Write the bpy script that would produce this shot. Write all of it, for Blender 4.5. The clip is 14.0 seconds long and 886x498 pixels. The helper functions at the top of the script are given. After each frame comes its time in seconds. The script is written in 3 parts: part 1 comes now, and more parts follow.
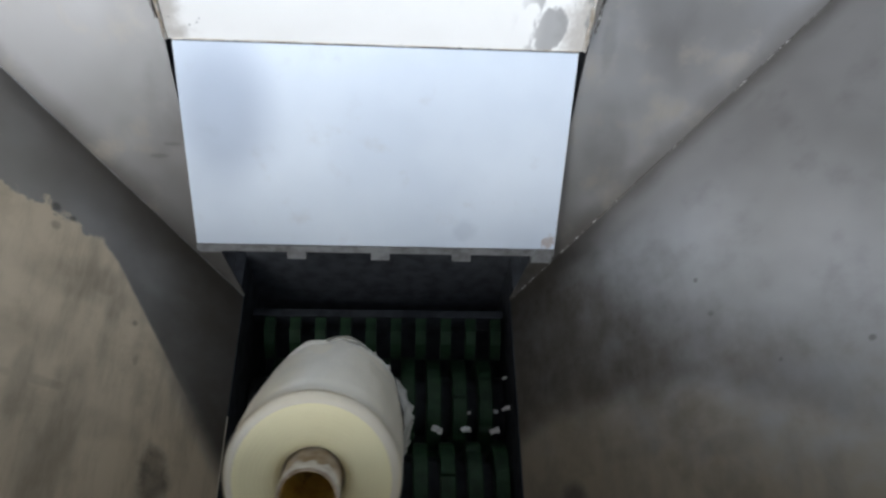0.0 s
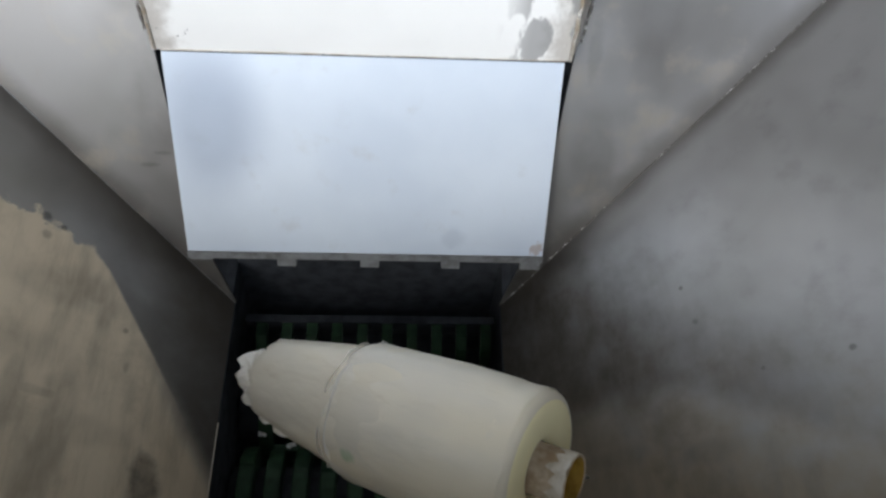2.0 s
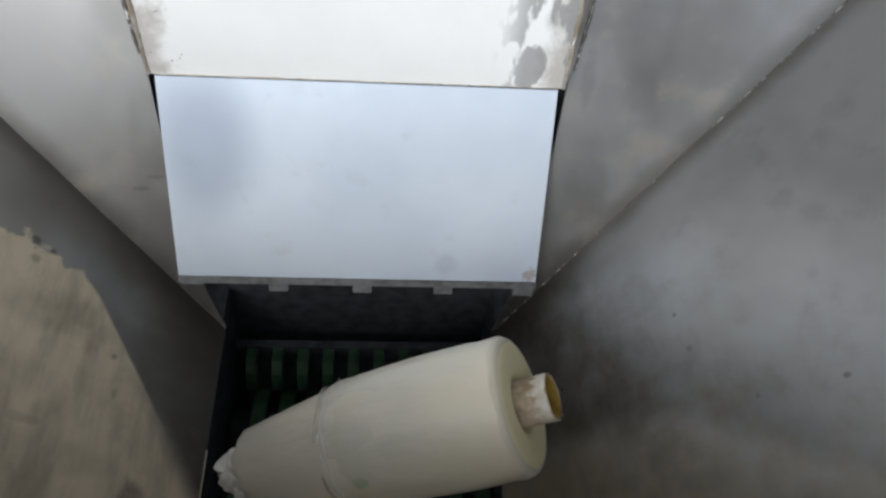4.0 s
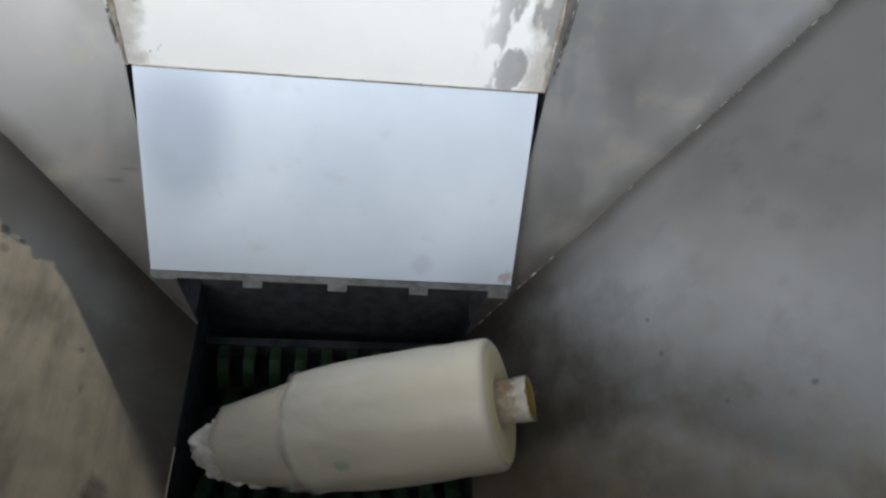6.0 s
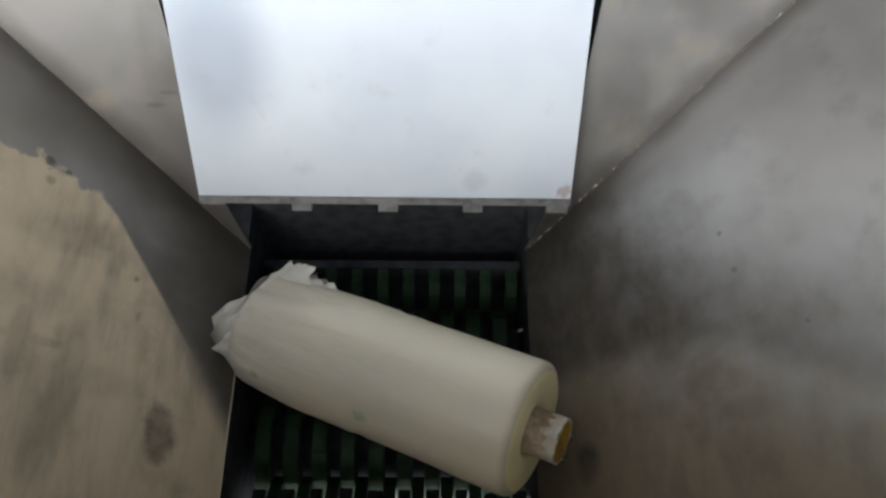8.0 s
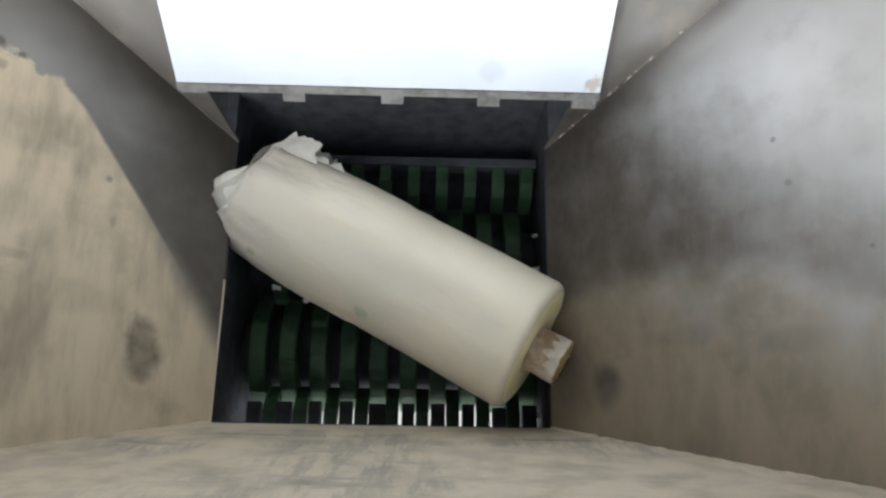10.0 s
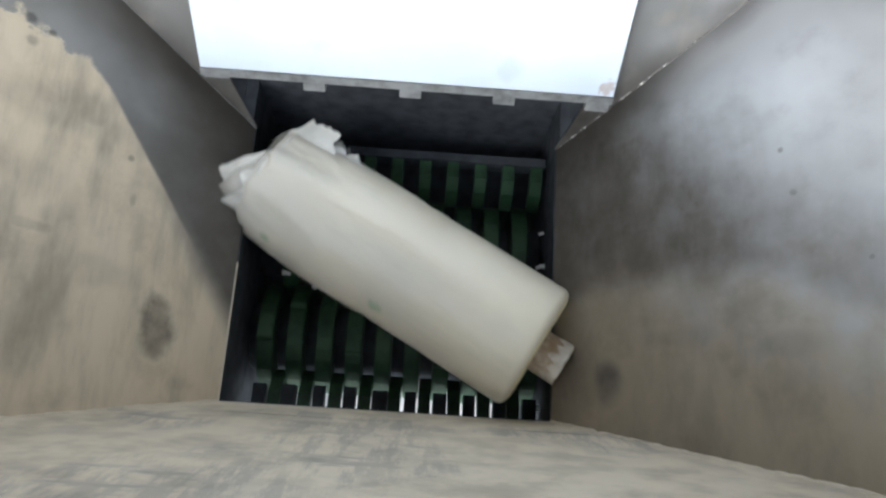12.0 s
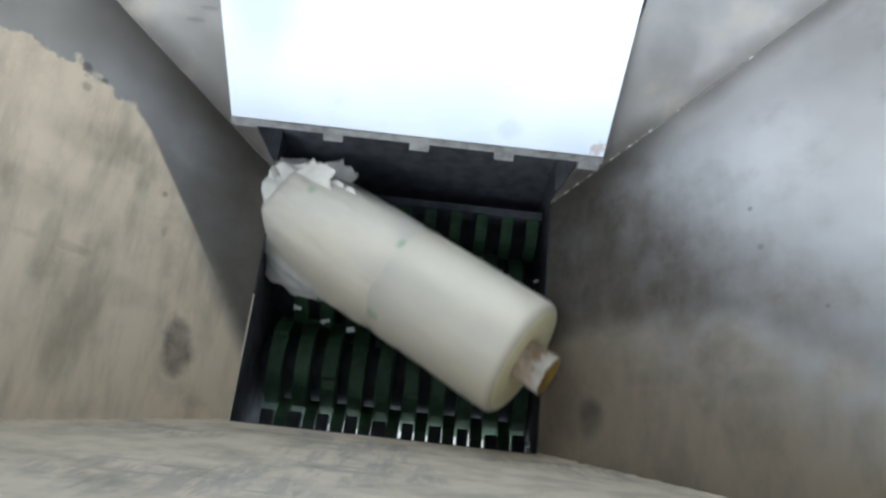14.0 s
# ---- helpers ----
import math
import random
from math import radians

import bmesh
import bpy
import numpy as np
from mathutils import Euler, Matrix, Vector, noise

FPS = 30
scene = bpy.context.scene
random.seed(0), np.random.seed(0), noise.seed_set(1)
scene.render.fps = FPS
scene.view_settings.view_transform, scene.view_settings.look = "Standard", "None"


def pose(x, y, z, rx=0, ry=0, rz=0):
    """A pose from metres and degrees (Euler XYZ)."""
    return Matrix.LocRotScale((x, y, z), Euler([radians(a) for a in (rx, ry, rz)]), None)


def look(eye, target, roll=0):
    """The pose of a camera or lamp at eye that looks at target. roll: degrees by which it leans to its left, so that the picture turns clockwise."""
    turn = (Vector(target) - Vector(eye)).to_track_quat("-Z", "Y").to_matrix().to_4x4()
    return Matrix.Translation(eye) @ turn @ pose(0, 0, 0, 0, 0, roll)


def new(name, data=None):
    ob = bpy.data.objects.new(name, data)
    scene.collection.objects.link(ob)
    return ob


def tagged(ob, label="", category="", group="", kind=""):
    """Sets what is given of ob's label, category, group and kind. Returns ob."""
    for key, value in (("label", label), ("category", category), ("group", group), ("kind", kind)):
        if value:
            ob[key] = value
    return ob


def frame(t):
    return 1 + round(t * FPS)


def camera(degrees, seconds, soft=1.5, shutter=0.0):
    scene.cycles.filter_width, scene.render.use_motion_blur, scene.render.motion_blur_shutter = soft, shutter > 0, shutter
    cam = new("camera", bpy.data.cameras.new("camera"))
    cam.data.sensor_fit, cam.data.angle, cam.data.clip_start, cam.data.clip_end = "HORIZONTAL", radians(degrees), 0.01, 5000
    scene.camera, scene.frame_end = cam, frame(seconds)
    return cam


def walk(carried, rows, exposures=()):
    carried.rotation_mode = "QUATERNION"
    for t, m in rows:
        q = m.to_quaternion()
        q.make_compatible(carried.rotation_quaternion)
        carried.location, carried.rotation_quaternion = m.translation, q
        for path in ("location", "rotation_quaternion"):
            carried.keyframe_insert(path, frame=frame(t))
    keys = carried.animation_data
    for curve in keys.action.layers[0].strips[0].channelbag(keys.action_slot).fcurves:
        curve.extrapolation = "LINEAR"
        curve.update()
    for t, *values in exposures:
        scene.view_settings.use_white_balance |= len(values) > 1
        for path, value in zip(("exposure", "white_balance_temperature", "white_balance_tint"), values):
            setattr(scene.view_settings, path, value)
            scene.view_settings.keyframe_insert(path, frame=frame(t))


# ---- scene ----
# A film roll being fed into a twin-shaft shredder, seen down its steel hopper.
cam = camera(61.34, 14.0, soft=2.5, shutter=0.5)
PATH = [
    (0, pose(0.050, 0.033, 1.695, 30.84, -3.34, -0.81)),
    (0.5, pose(0.076, 0.042, 1.729, 30.48, -3.54, -0.72)),
    (1, pose(0.074, 0.041, 1.722, 30.07, -3.27, -0.89)),
    (1.5, pose(0.080, 0.047, 1.717, 29.83, -3.34, -0.98)),
    (2, pose(0.083, 0.044, 1.718, 30.69, -3.05, -0.71)),
    (2.5, pose(0.080, 0.049, 1.722, 31.31, -2.81, -0.69)),
    (3, pose(0.078, 0.054, 1.720, 31.75, -2.57, -0.89)),
    (5.5, pose(0.068, 0.042, 1.709, 33.02, -6.47, -0.91)),
    (6, pose(0.073, 0.041, 1.707, 32.98, -6.24, -0.75)),
    (6.5, pose(0.070, 0.042, 1.707, 32.43, -5.25, -0.52)),
    (7, pose(0.071, 0.049, 1.710, 30.85, -3.93, -0.36)),
    (7.5, pose(0.078, 0.056, 1.699, 29.13, -2.43, -0.10)),
    (8, pose(0.110, 0.101, 1.653, 25.73, -0.72, 0.22)),
    (8.5, pose(0.092, 0.144, 1.535, 22.44, -0.27, 0.29)),
    (8.7, pose(0.078, 0.158, 1.521, 20.28, -0.59, 0.10)),
    (11, pose(0.090, 0.225, 1.537, 15.69, -1.72, 2.19)),
    (11.5, pose(0.066, 0.207, 1.555, 15.55, -2.13, 2.74)),
    (12, pose(0.058, 0.196, 1.553, 15.88, -2.29, 3.43)),
    (12.5, pose(0.054, 0.177, 1.562, 16.94, -2.47, 4.19)),
    (13, pose(0.051, 0.151, 1.591, 18.59, -2.39, 5.04)),
    (13.5, pose(0.047, 0.123, 1.639, 19.91, -3.02, 5.39)),
    (14, pose(0.074, 0.120, 1.666, 20.40, -2.43, 5.83)),
]
EXPOSURES = [(0.0, 0.23, 6050, 8), (3.2, 0.1, 6250, 8), (5.3, 0.0, 6200, 7), (7.0, 0.0, 6200, 7), (8.0, 0.42, 6600, 8), (8.7, 0.92, 6950, 8), (10.8, 1.53, 6050, 6), (13.0, 1.52, 5900, 6), (14.0, 1.38, 5800, 5)]
walk(cam, PATH, EXPOSURES)

# ---- light: soft daylight falling in from the open front and above ----
world = bpy.data.worlds.new("world")
scene.world = world
world.use_nodes = True
wn = world.node_tree
sky = wn.nodes.new("ShaderNodeTexSky")
sky.sky_type = "NISHITA"
sky.sun_disc = False
sky.sun_elevation = radians(38)
sky.sun_rotation = radians(210)
pale = wn.nodes.new("ShaderNodeHueSaturation")
pale.inputs["Saturation"].default_value = 0.35
wn.links.new(sky.outputs[0], pale.inputs["Color"])
wn.links.new(pale.outputs[0], wn.nodes["Background"].inputs[0])
wn.nodes["Background"].inputs[1].default_value = 0.25
sun = new("sun", bpy.data.lights.new("sun", "SUN"))
sun.data.energy = 1.2
sun.data.angle = radians(24)
sun.data.color = (1.0, 0.95, 0.88)
sun.matrix_world = look((-1.7, -2.3, 3.5), (0.15, 0.9, 0.45))


# ---- materials ----
class Mat:
    """A small node builder round one principled material."""

    def __init__(self, name):
        self.m = bpy.data.materials.new(name)
        self.m.use_nodes = True
        self.t = self.m.node_tree
        self.b = self.t.nodes["Principled BSDF"]
        self.co = self.t.nodes.new("ShaderNodeTexCoord").outputs["Object"]

    def put(self, socket, value):
        if isinstance(value, bpy.types.NodeSocket):
            self.t.links.new(value, socket)
        else:
            socket.default_value = value

    def math(self, op, a, b=0.0, clamp=False):
        n = self.t.nodes.new("ShaderNodeMath")
        n.operation, n.use_clamp = op, clamp
        self.put(n.inputs[0], a)
        self.put(n.inputs[1], b)
        return n.outputs[0]

    def coord(self):
        n = self.t.nodes.new("ShaderNodeSeparateXYZ")
        self.t.links.new(self.co, n.inputs[0])
        return n.outputs

    def scaled(self, s, turn=(0, 0, 0)):
        n = self.t.nodes.new("ShaderNodeMapping")
        self.t.links.new(self.co, n.inputs[0])
        n.inputs["Scale"].default_value = s
        n.inputs["Rotation"].default_value = [radians(a) for a in turn]
        return n.outputs[0]

    def noise(self, scale, detail=4.0, rough=0.55, stretch=None, turn=(0, 0, 0)):
        n = self.t.nodes.new("ShaderNodeTexNoise")
        self.t.links.new(self.scaled(stretch, turn) if stretch else self.co, n.inputs["Vector"])
        n.inputs["Scale"].default_value = scale
        n.inputs["Detail"].default_value = detail
        n.inputs["Roughness"].default_value = rough
        return n.outputs["Fac"]

    def ramp(self, fac, lo, hi, a=0.0, b=1.0):
        n = self.t.nodes.new("ShaderNodeMapRange")
        n.interpolation_type = "SMOOTHSTEP"
        self.put(n.inputs[0], fac)
        for i, v in enumerate((lo, hi, a, b)):
            n.inputs[i + 1].default_value = v
        return n.outputs[0]

    def smooth_min(self, a, b, width):
        n = self.t.nodes.new("ShaderNodeMath")
        n.operation = "SMOOTH_MIN"
        self.put(n.inputs[0], a)
        self.put(n.inputs[1], b)
        n.inputs[2].default_value = width
        return n.outputs[0]

    def blend(self, fac, a, b):
        """a where fac is 0, b where it is 1."""
        return self.math("ADD", a, self.math("MULTIPLY", fac, self.math("SUBTRACT", b, a)))

    def mix(self, fac, a, b):
        n = self.t.nodes.new("ShaderNodeMix")
        n.data_type = "RGBA"
        self.put(n.inputs[0], fac)
        for s, v in ((n.inputs[6], a), (n.inputs[7], b)):
            self.put(s, v if isinstance(v, bpy.types.NodeSocket) else (*v, 1.0))
        return n.outputs[2]

    def spot(self, centre, radius, noise_fac, stretch=(1, 1, 1)):
        """A spot with an uneven rim round a point of the surface, 1 inside."""
        n = self.t.nodes.new("ShaderNodeVectorMath")
        n.operation = "SUBTRACT"
        self.t.links.new(self.co, n.inputs[0])
        n.inputs[1].default_value = centre
        m = self.t.nodes.new("ShaderNodeVectorMath")
        m.operation = "MULTIPLY"
        self.t.links.new(n.outputs[0], m.inputs[0])
        m.inputs[1].default_value = stretch
        d = self.t.nodes.new("ShaderNodeVectorMath")
        d.operation = "LENGTH"
        self.t.links.new(m.outputs[0], d.inputs[0])
        uneven = self.math("ADD", d.outputs["Value"], self.math("MULTIPLY", self.math("SUBTRACT", noise_fac, 0.5), radius * (1.0 if radius < 0.02 else 2.0)))
        return self.ramp(uneven, radius * 0.35, radius * 1.05, 1.0, 0.0)

    def most(self, facs):
        out = facs[0]
        for f in facs[1:]:
            out = self.math("MAXIMUM", out, f)
        return out

    def bump(self, height, strength=0.2, distance=0.002):
        n = self.t.nodes.new("ShaderNodeBump")
        n.inputs["Strength"].default_value = strength
        n.inputs["Distance"].default_value = distance
        self.t.links.new(height, n.inputs["Height"])
        self.t.links.new(n.outputs[0], self.b.inputs["Normal"])

    def done(self, colour, rough=0.5, metal=0.0):
        self.put(self.b.inputs["Base Color"], colour if isinstance(colour, bpy.types.NodeSocket) else (*colour, 1.0))
        self.put(self.b.inputs["Roughness"], rough)
        self.put(self.b.inputs["Metallic"], metal)
        return self.m


STEEL, DUST, GRIME_SHADE = (0.28, 0.285, 0.30), (0.56, 0.50, 0.40), (0.05, 0.045, 0.038)


def broad_noise(k):
    return k.noise(4.5, 4, 0.55)


def wall_steel(name, dust_mask, spots, stretch=((1.0, 0.10, 1.0), (0, 0, 0)), scuff=None, bare_a=STEEL, bare_b=(0.20, 0.195, 0.19), tint=(1.0, 1.0, 1.0), metal=0.85, shade_smear=None, seam=None, stains=0.5):
    """Worn hopper sheet: rolled steel, a film of pale dust where dust_mask says so, grime smudges."""
    k = Mat(name)
    big = k.noise(2.6, 3)
    mid = k.noise(11, 5)
    fine = k.noise(60, 4)
    # scuffs run down the slope of a sheet, or along it where it is swept
    streak = k.noise(16, 5, 0.6, *stretch)
    dust = dust_mask(k, mid, fine)
    bare = k.mix(k.ramp(big, 0.35, 0.7), bare_a, bare_b)
    bare = k.mix(k.math("MULTIPLY", k.ramp(mid, 0.5, 0.8), 0.3), bare, (0.17, 0.162, 0.15))
    dusty = tuple(v * w for v, w in zip(DUST, tint))
    powder = k.mix(k.ramp(streak, 0.42, 0.72), dusty, tuple(v * 0.68 for v in dusty))
    powder = k.mix(k.math("MULTIPLY", k.ramp(mid, 0.5, 0.72), 0.45), powder, tuple(v * 0.55 for v in dusty))
    runs = k.noise(7, 6, 0.65, tuple(max(0.22, v) for v in stretch[0]), stretch[1])
    powder = k.mix(k.math("MULTIPLY", k.ramp(runs, 0.52, 0.68), stains), powder, tuple(v * 0.42 for v in dusty))
    colour = k.mix(dust, bare, powder)
    if scuff:
        # dark grey scrapes inside one swept patch
        lines = k.most([k.ramp(k.noise(9, 6, 0.7, (0.5, 1.0, 3.5), (0, 4, 0)), 0.53, 0.62), k.math("MULTIPLY", k.ramp(k.noise(13, 6, 0.7, (2.6, 1.0, 0.45), (0, 22, 0)), 0.43, 0.58), 0.8)])
        area = k.most([k.spot(c, r, mid, st) for c, r, st in scuff])
        colour = k.mix(k.math("MULTIPLY", k.math("MULTIPLY", lines, area), 0.48), colour, (0.17, 0.172, 0.18))
    if shade_smear:
        # shade low on the sheet painted in as dark brown, with greasy streaks
        film = k.math("MULTIPLY", shade_smear(k, broad_noise(k), mid), k.ramp(k.noise(17, 5, 0.6), 0.35, 0.7, 1.0, 0.9))
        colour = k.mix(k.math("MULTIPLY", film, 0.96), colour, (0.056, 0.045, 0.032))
    if seam:
        # corner shadow along the weld, put into the colour
        colour = k.mix(k.math("MULTIPLY", seam(k, mid, streak), 0.55), colour, (0.09, 0.08, 0.068))
    if spots:
        patchy = k.math("MULTIPLY", k.ramp(k.noise(24, 4, 0.5), 0.3, 0.7, 0.7, 1.0), k.ramp(streak, 0.3, 0.7, 0.75, 1.0))
        broad = k.noise(5.5, 4, 0.5)
        s = k.most([k.math("MULTIPLY", k.spot(c, r, (broad if r > 0.05 else mid) if r > 0.015 else fine, st), w) for c, r, st, w in spots])
        colour = k.mix(k.math("MULTIPLY", s, patchy), colour, GRIME_SHADE)
    rough = k.math("ADD", k.ramp(dust, 0, 1, 0.42, 0.72), k.math("MULTIPLY", k.math("SUBTRACT", mid, 0.5), 0.25))
    k.bump(k.math("ADD", fine, k.math("MULTIPLY", big, 2.0)), 0.12, 0.002)
    return k.done(colour, rough, k.ramp(dust, 0, 1, metal, 0.1))


ONE = (1, 1, 1)


def left_pale(k, mid, fine):
    """Pale beige up to a slanting line, rounded off and ragged at its top."""
    x, y, z = k.coord()
    rag = k.math("ADD", k.math("MULTIPLY", k.math("SUBTRACT", mid, 0.5), 0.10), k.math("MULTIPLY", k.math("SUBTRACT", k.noise(34, 4, 0.6), 0.5), 0.07))
    line = k.math("ADD", k.math("ADD", k.math("MULTIPLY", z, 1.62), 0.315), k.math("MULTIPLY", rag, 0.10))
    edge = k.smooth_min(line, k.math("ADD", rag, 0.875), 0.10)
    gap = k.math("SUBTRACT", edge, y)
    crisp = k.ramp(gap, -0.004, 0.010)
    faded = k.ramp(gap, -0.035, 0.07)
    return k.blend(k.ramp(z, 0.13, 0.24), faded, crisp)


def right_dust(k, mid, fine):
    x, y, z = k.coord()
    edge = k.math("ADD", k.math("SUBTRACT", 0.62, y), k.math("MULTIPLY", k.math("SUBTRACT", mid, 0.5), 0.35))
    return k.ramp(k.math("SUBTRACT", edge, k.math("MULTIPLY", k.math("SUBTRACT", z, 0.2), 0.55)), -0.18, 0.22, 0.0, 0.85)


def full_dust(k, mid, fine):
    return k.ramp(mid, 0.25, 0.5, 0.8, 1.0)


def little_dust(k, mid, fine):
    return k.ramp(mid, 0.5, 0.8, 0.0, 0.4)


def right_shade_smear(k, broad, mid):
    """Grease streaks and painted shade from back corner to a swept arc, thinning upslope."""
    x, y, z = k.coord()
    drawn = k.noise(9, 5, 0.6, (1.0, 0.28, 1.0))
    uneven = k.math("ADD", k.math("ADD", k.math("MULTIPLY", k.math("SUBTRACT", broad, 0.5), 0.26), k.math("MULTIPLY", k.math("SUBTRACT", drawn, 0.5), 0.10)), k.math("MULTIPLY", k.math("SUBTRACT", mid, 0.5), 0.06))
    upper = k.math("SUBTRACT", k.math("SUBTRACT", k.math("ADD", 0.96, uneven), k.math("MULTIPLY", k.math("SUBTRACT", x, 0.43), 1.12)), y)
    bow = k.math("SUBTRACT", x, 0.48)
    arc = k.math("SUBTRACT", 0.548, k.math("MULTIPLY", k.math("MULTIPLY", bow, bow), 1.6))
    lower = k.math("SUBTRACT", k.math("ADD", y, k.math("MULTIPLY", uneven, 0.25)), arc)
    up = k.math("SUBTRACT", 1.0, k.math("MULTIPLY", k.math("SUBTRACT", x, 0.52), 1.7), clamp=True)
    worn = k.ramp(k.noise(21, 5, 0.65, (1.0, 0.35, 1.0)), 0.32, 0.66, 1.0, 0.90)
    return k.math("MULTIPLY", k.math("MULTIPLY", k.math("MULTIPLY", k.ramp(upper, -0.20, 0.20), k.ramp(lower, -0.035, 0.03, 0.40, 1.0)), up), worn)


def left_shade(k, broad, mid):
    """Shade painted brown over the bare strip, heaviest at the bottom."""
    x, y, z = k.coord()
    bare = k.math("SUBTRACT", 1.0, left_pale(k, mid, mid))
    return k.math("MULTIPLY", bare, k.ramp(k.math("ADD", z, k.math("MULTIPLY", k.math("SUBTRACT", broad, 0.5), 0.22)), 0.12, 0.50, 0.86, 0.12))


def side_seam_shade(k, mid, streak):
    """Soft shadow painted as a dark strip beside the weld to the back sheet."""
    x, y, z = k.coord()
    gap = k.math("SUBTRACT", k.math("ADD", 0.80, k.math("MULTIPLY", z, 0.608)), y)
    return k.ramp(k.math("ADD", gap, k.math("MULTIPLY", k.math("SUBTRACT", mid, 0.5), 0.06)), 0.0, 0.06, 1.0, 0.0)


# the same painted shadow on the back sheet's side of the weld
def back_seam_shade(k, mid, streak):
    x, y, z = k.coord()
    gap = k.math("SUBTRACT", k.math("ADD", 0.235, k.math("MULTIPLY", z, 0.963)), k.math("ABSOLUTE", x))
    return k.ramp(k.math("ADD", gap, k.math("MULTIPLY", k.math("SUBTRACT", mid, 0.5), 0.06)), 0.0, 0.07, 1.0, 0.0)


M_LEFT = wall_steel("worn_left_sheet", left_pale, [
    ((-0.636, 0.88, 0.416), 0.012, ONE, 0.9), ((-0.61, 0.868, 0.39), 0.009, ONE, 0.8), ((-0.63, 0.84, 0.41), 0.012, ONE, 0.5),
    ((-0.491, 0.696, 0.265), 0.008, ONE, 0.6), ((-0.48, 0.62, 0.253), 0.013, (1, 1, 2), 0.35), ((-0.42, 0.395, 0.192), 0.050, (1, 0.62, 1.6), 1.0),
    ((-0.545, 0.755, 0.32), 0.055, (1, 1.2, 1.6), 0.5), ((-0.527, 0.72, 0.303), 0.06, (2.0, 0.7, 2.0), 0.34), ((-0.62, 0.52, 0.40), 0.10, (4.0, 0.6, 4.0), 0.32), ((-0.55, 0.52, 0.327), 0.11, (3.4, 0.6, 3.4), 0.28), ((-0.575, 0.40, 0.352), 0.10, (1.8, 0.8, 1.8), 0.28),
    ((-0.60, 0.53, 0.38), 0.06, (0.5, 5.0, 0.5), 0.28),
    ((-0.57, 0.74, 0.35), 0.13, (0.7, 2.2, 0.7), 0.34), ((-0.66, 0.62, 0.44), 0.15, (0.6, 2.6, 0.6), 0.32), ((-0.53, 0.48, 0.31), 0.09, (0.6, 2.6, 0.6), 0.25)], bare_a=(0.34, 0.33, 0.315), bare_b=(0.235, 0.22, 0.195), stretch=((1.0, 0.22, 1.0), (0, 0, 0)), metal=0.5, shade_smear=left_shade, seam=side_seam_shade, tint=(1.07, 1.005, 0.91), stains=0.28)
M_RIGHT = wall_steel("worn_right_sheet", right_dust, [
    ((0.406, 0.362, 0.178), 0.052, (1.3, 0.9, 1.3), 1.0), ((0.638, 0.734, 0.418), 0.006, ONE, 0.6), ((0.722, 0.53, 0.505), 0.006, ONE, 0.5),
    ((0.825, 0.526, 0.612), 0.008, ONE, 0.6), ((0.649, 0.655, 0.429), 0.008, ONE, 0.5), ((0.635, 0.407, 0.415), 0.05, (0.7, 1.6, 0.9), 0.3), ((0.50, 0.43, 0.28), 0.05, (0.5, 2.0, 0.6), 0.22)], bare_a=(0.415, 0.413, 0.413), bare_b=(0.315, 0.31, 0.305), tint=(0.55, 0.48, 0.365), stretch=((1.0, 0.4, 1.0), (0, 0, 0)), metal=0.7, shade_smear=right_shade_smear, seam=side_seam_shade, stains=0.2)
M_BACK = wall_steel("worn_back_sheet", little_dust, [
    ((-0.47, 1.035, 0.387), 0.012, (0.45, 1.5, 1.5), 0.5), ((-0.44, 1.05, 0.41), 0.012, (0.5, 1.5, 1.5), 0.5), ((-0.45, 1.11, 0.52), 0.10, (1.6, 0.6, 0.6), 0.3),
    # first two: shade under the plate's corners painted as dark spots
    ((0.345, 0.895, 0.16), 0.12, ONE, 0.95), ((-0.345, 0.895, 0.16), 0.09, ONE, 0.6), ((0.60, 1.20, 0.66), 0.17, (1.9, 0.5, 0.5), 0.26), ((0.50, 1.05, 0.42), 0.09, (1.6, 0.7, 0.7), 0.25), ((0.47, 1.17, 0.62), 0.05, (2.4, 0.5, 0.5), 0.25)], ((1.0, 0.12, 0.12), (0, 0, 0)), bare_a=(0.285, 0.283, 0.285), bare_b=(0.18, 0.175, 0.168), metal=0.6, seam=back_seam_shade)
M_FRONT = wall_steel("worn_front_sheet", full_dust, [
    ((-0.18, 0.262, 0.185), 0.010, (0.08, 1, 1.6), 0.7), ((0.30, 0.26, 0.19), 0.014, (0.12, 1, 2.0), 0.6)], ((0.5, 1.0, 0.7), (0, 8, 0)),
    [((-0.10, 0.26, 0.18), 0.07, (0.35, 1, 1.4)), ((-0.02, 0.245, 0.26), 0.11, (0.55, 1, 1.1)), ((0.34, 0.255, 0.22), 0.11, (0.5, 1, 1.3)), ((-0.36, 0.24, 0.28), 0.08, (0.6, 1, 1.0)),
     ((-0.03, 0.20, 0.42), 0.19, (1.0, 1, 0.8)), ((-0.22, 0.15, 0.64), 0.17, (0.7, 1, 0.9)), ((0.42, 0.25, 0.25), 0.12, (0.6, 1, 1.2))], tint=(1.22, 1.22, 1.21), stains=0.2)
M_FOLD = wall_steel("folded_corner_sheet", little_dust, [])


def plain(name, a, b, rough=0.5, metal=0.0, scale=20, bump=0.15):
    k = Mat(name)
    n, fine = k.noise(scale, 5), k.noise(scale * 6, 3)
    k.bump(fine, bump, 0.001)
    return k.done(k.mix(k.ramp(n, 0.35, 0.7), a, b), k.math("ADD", k.math("MULTIPLY", n, 0.25), rough - 0.12), metal)


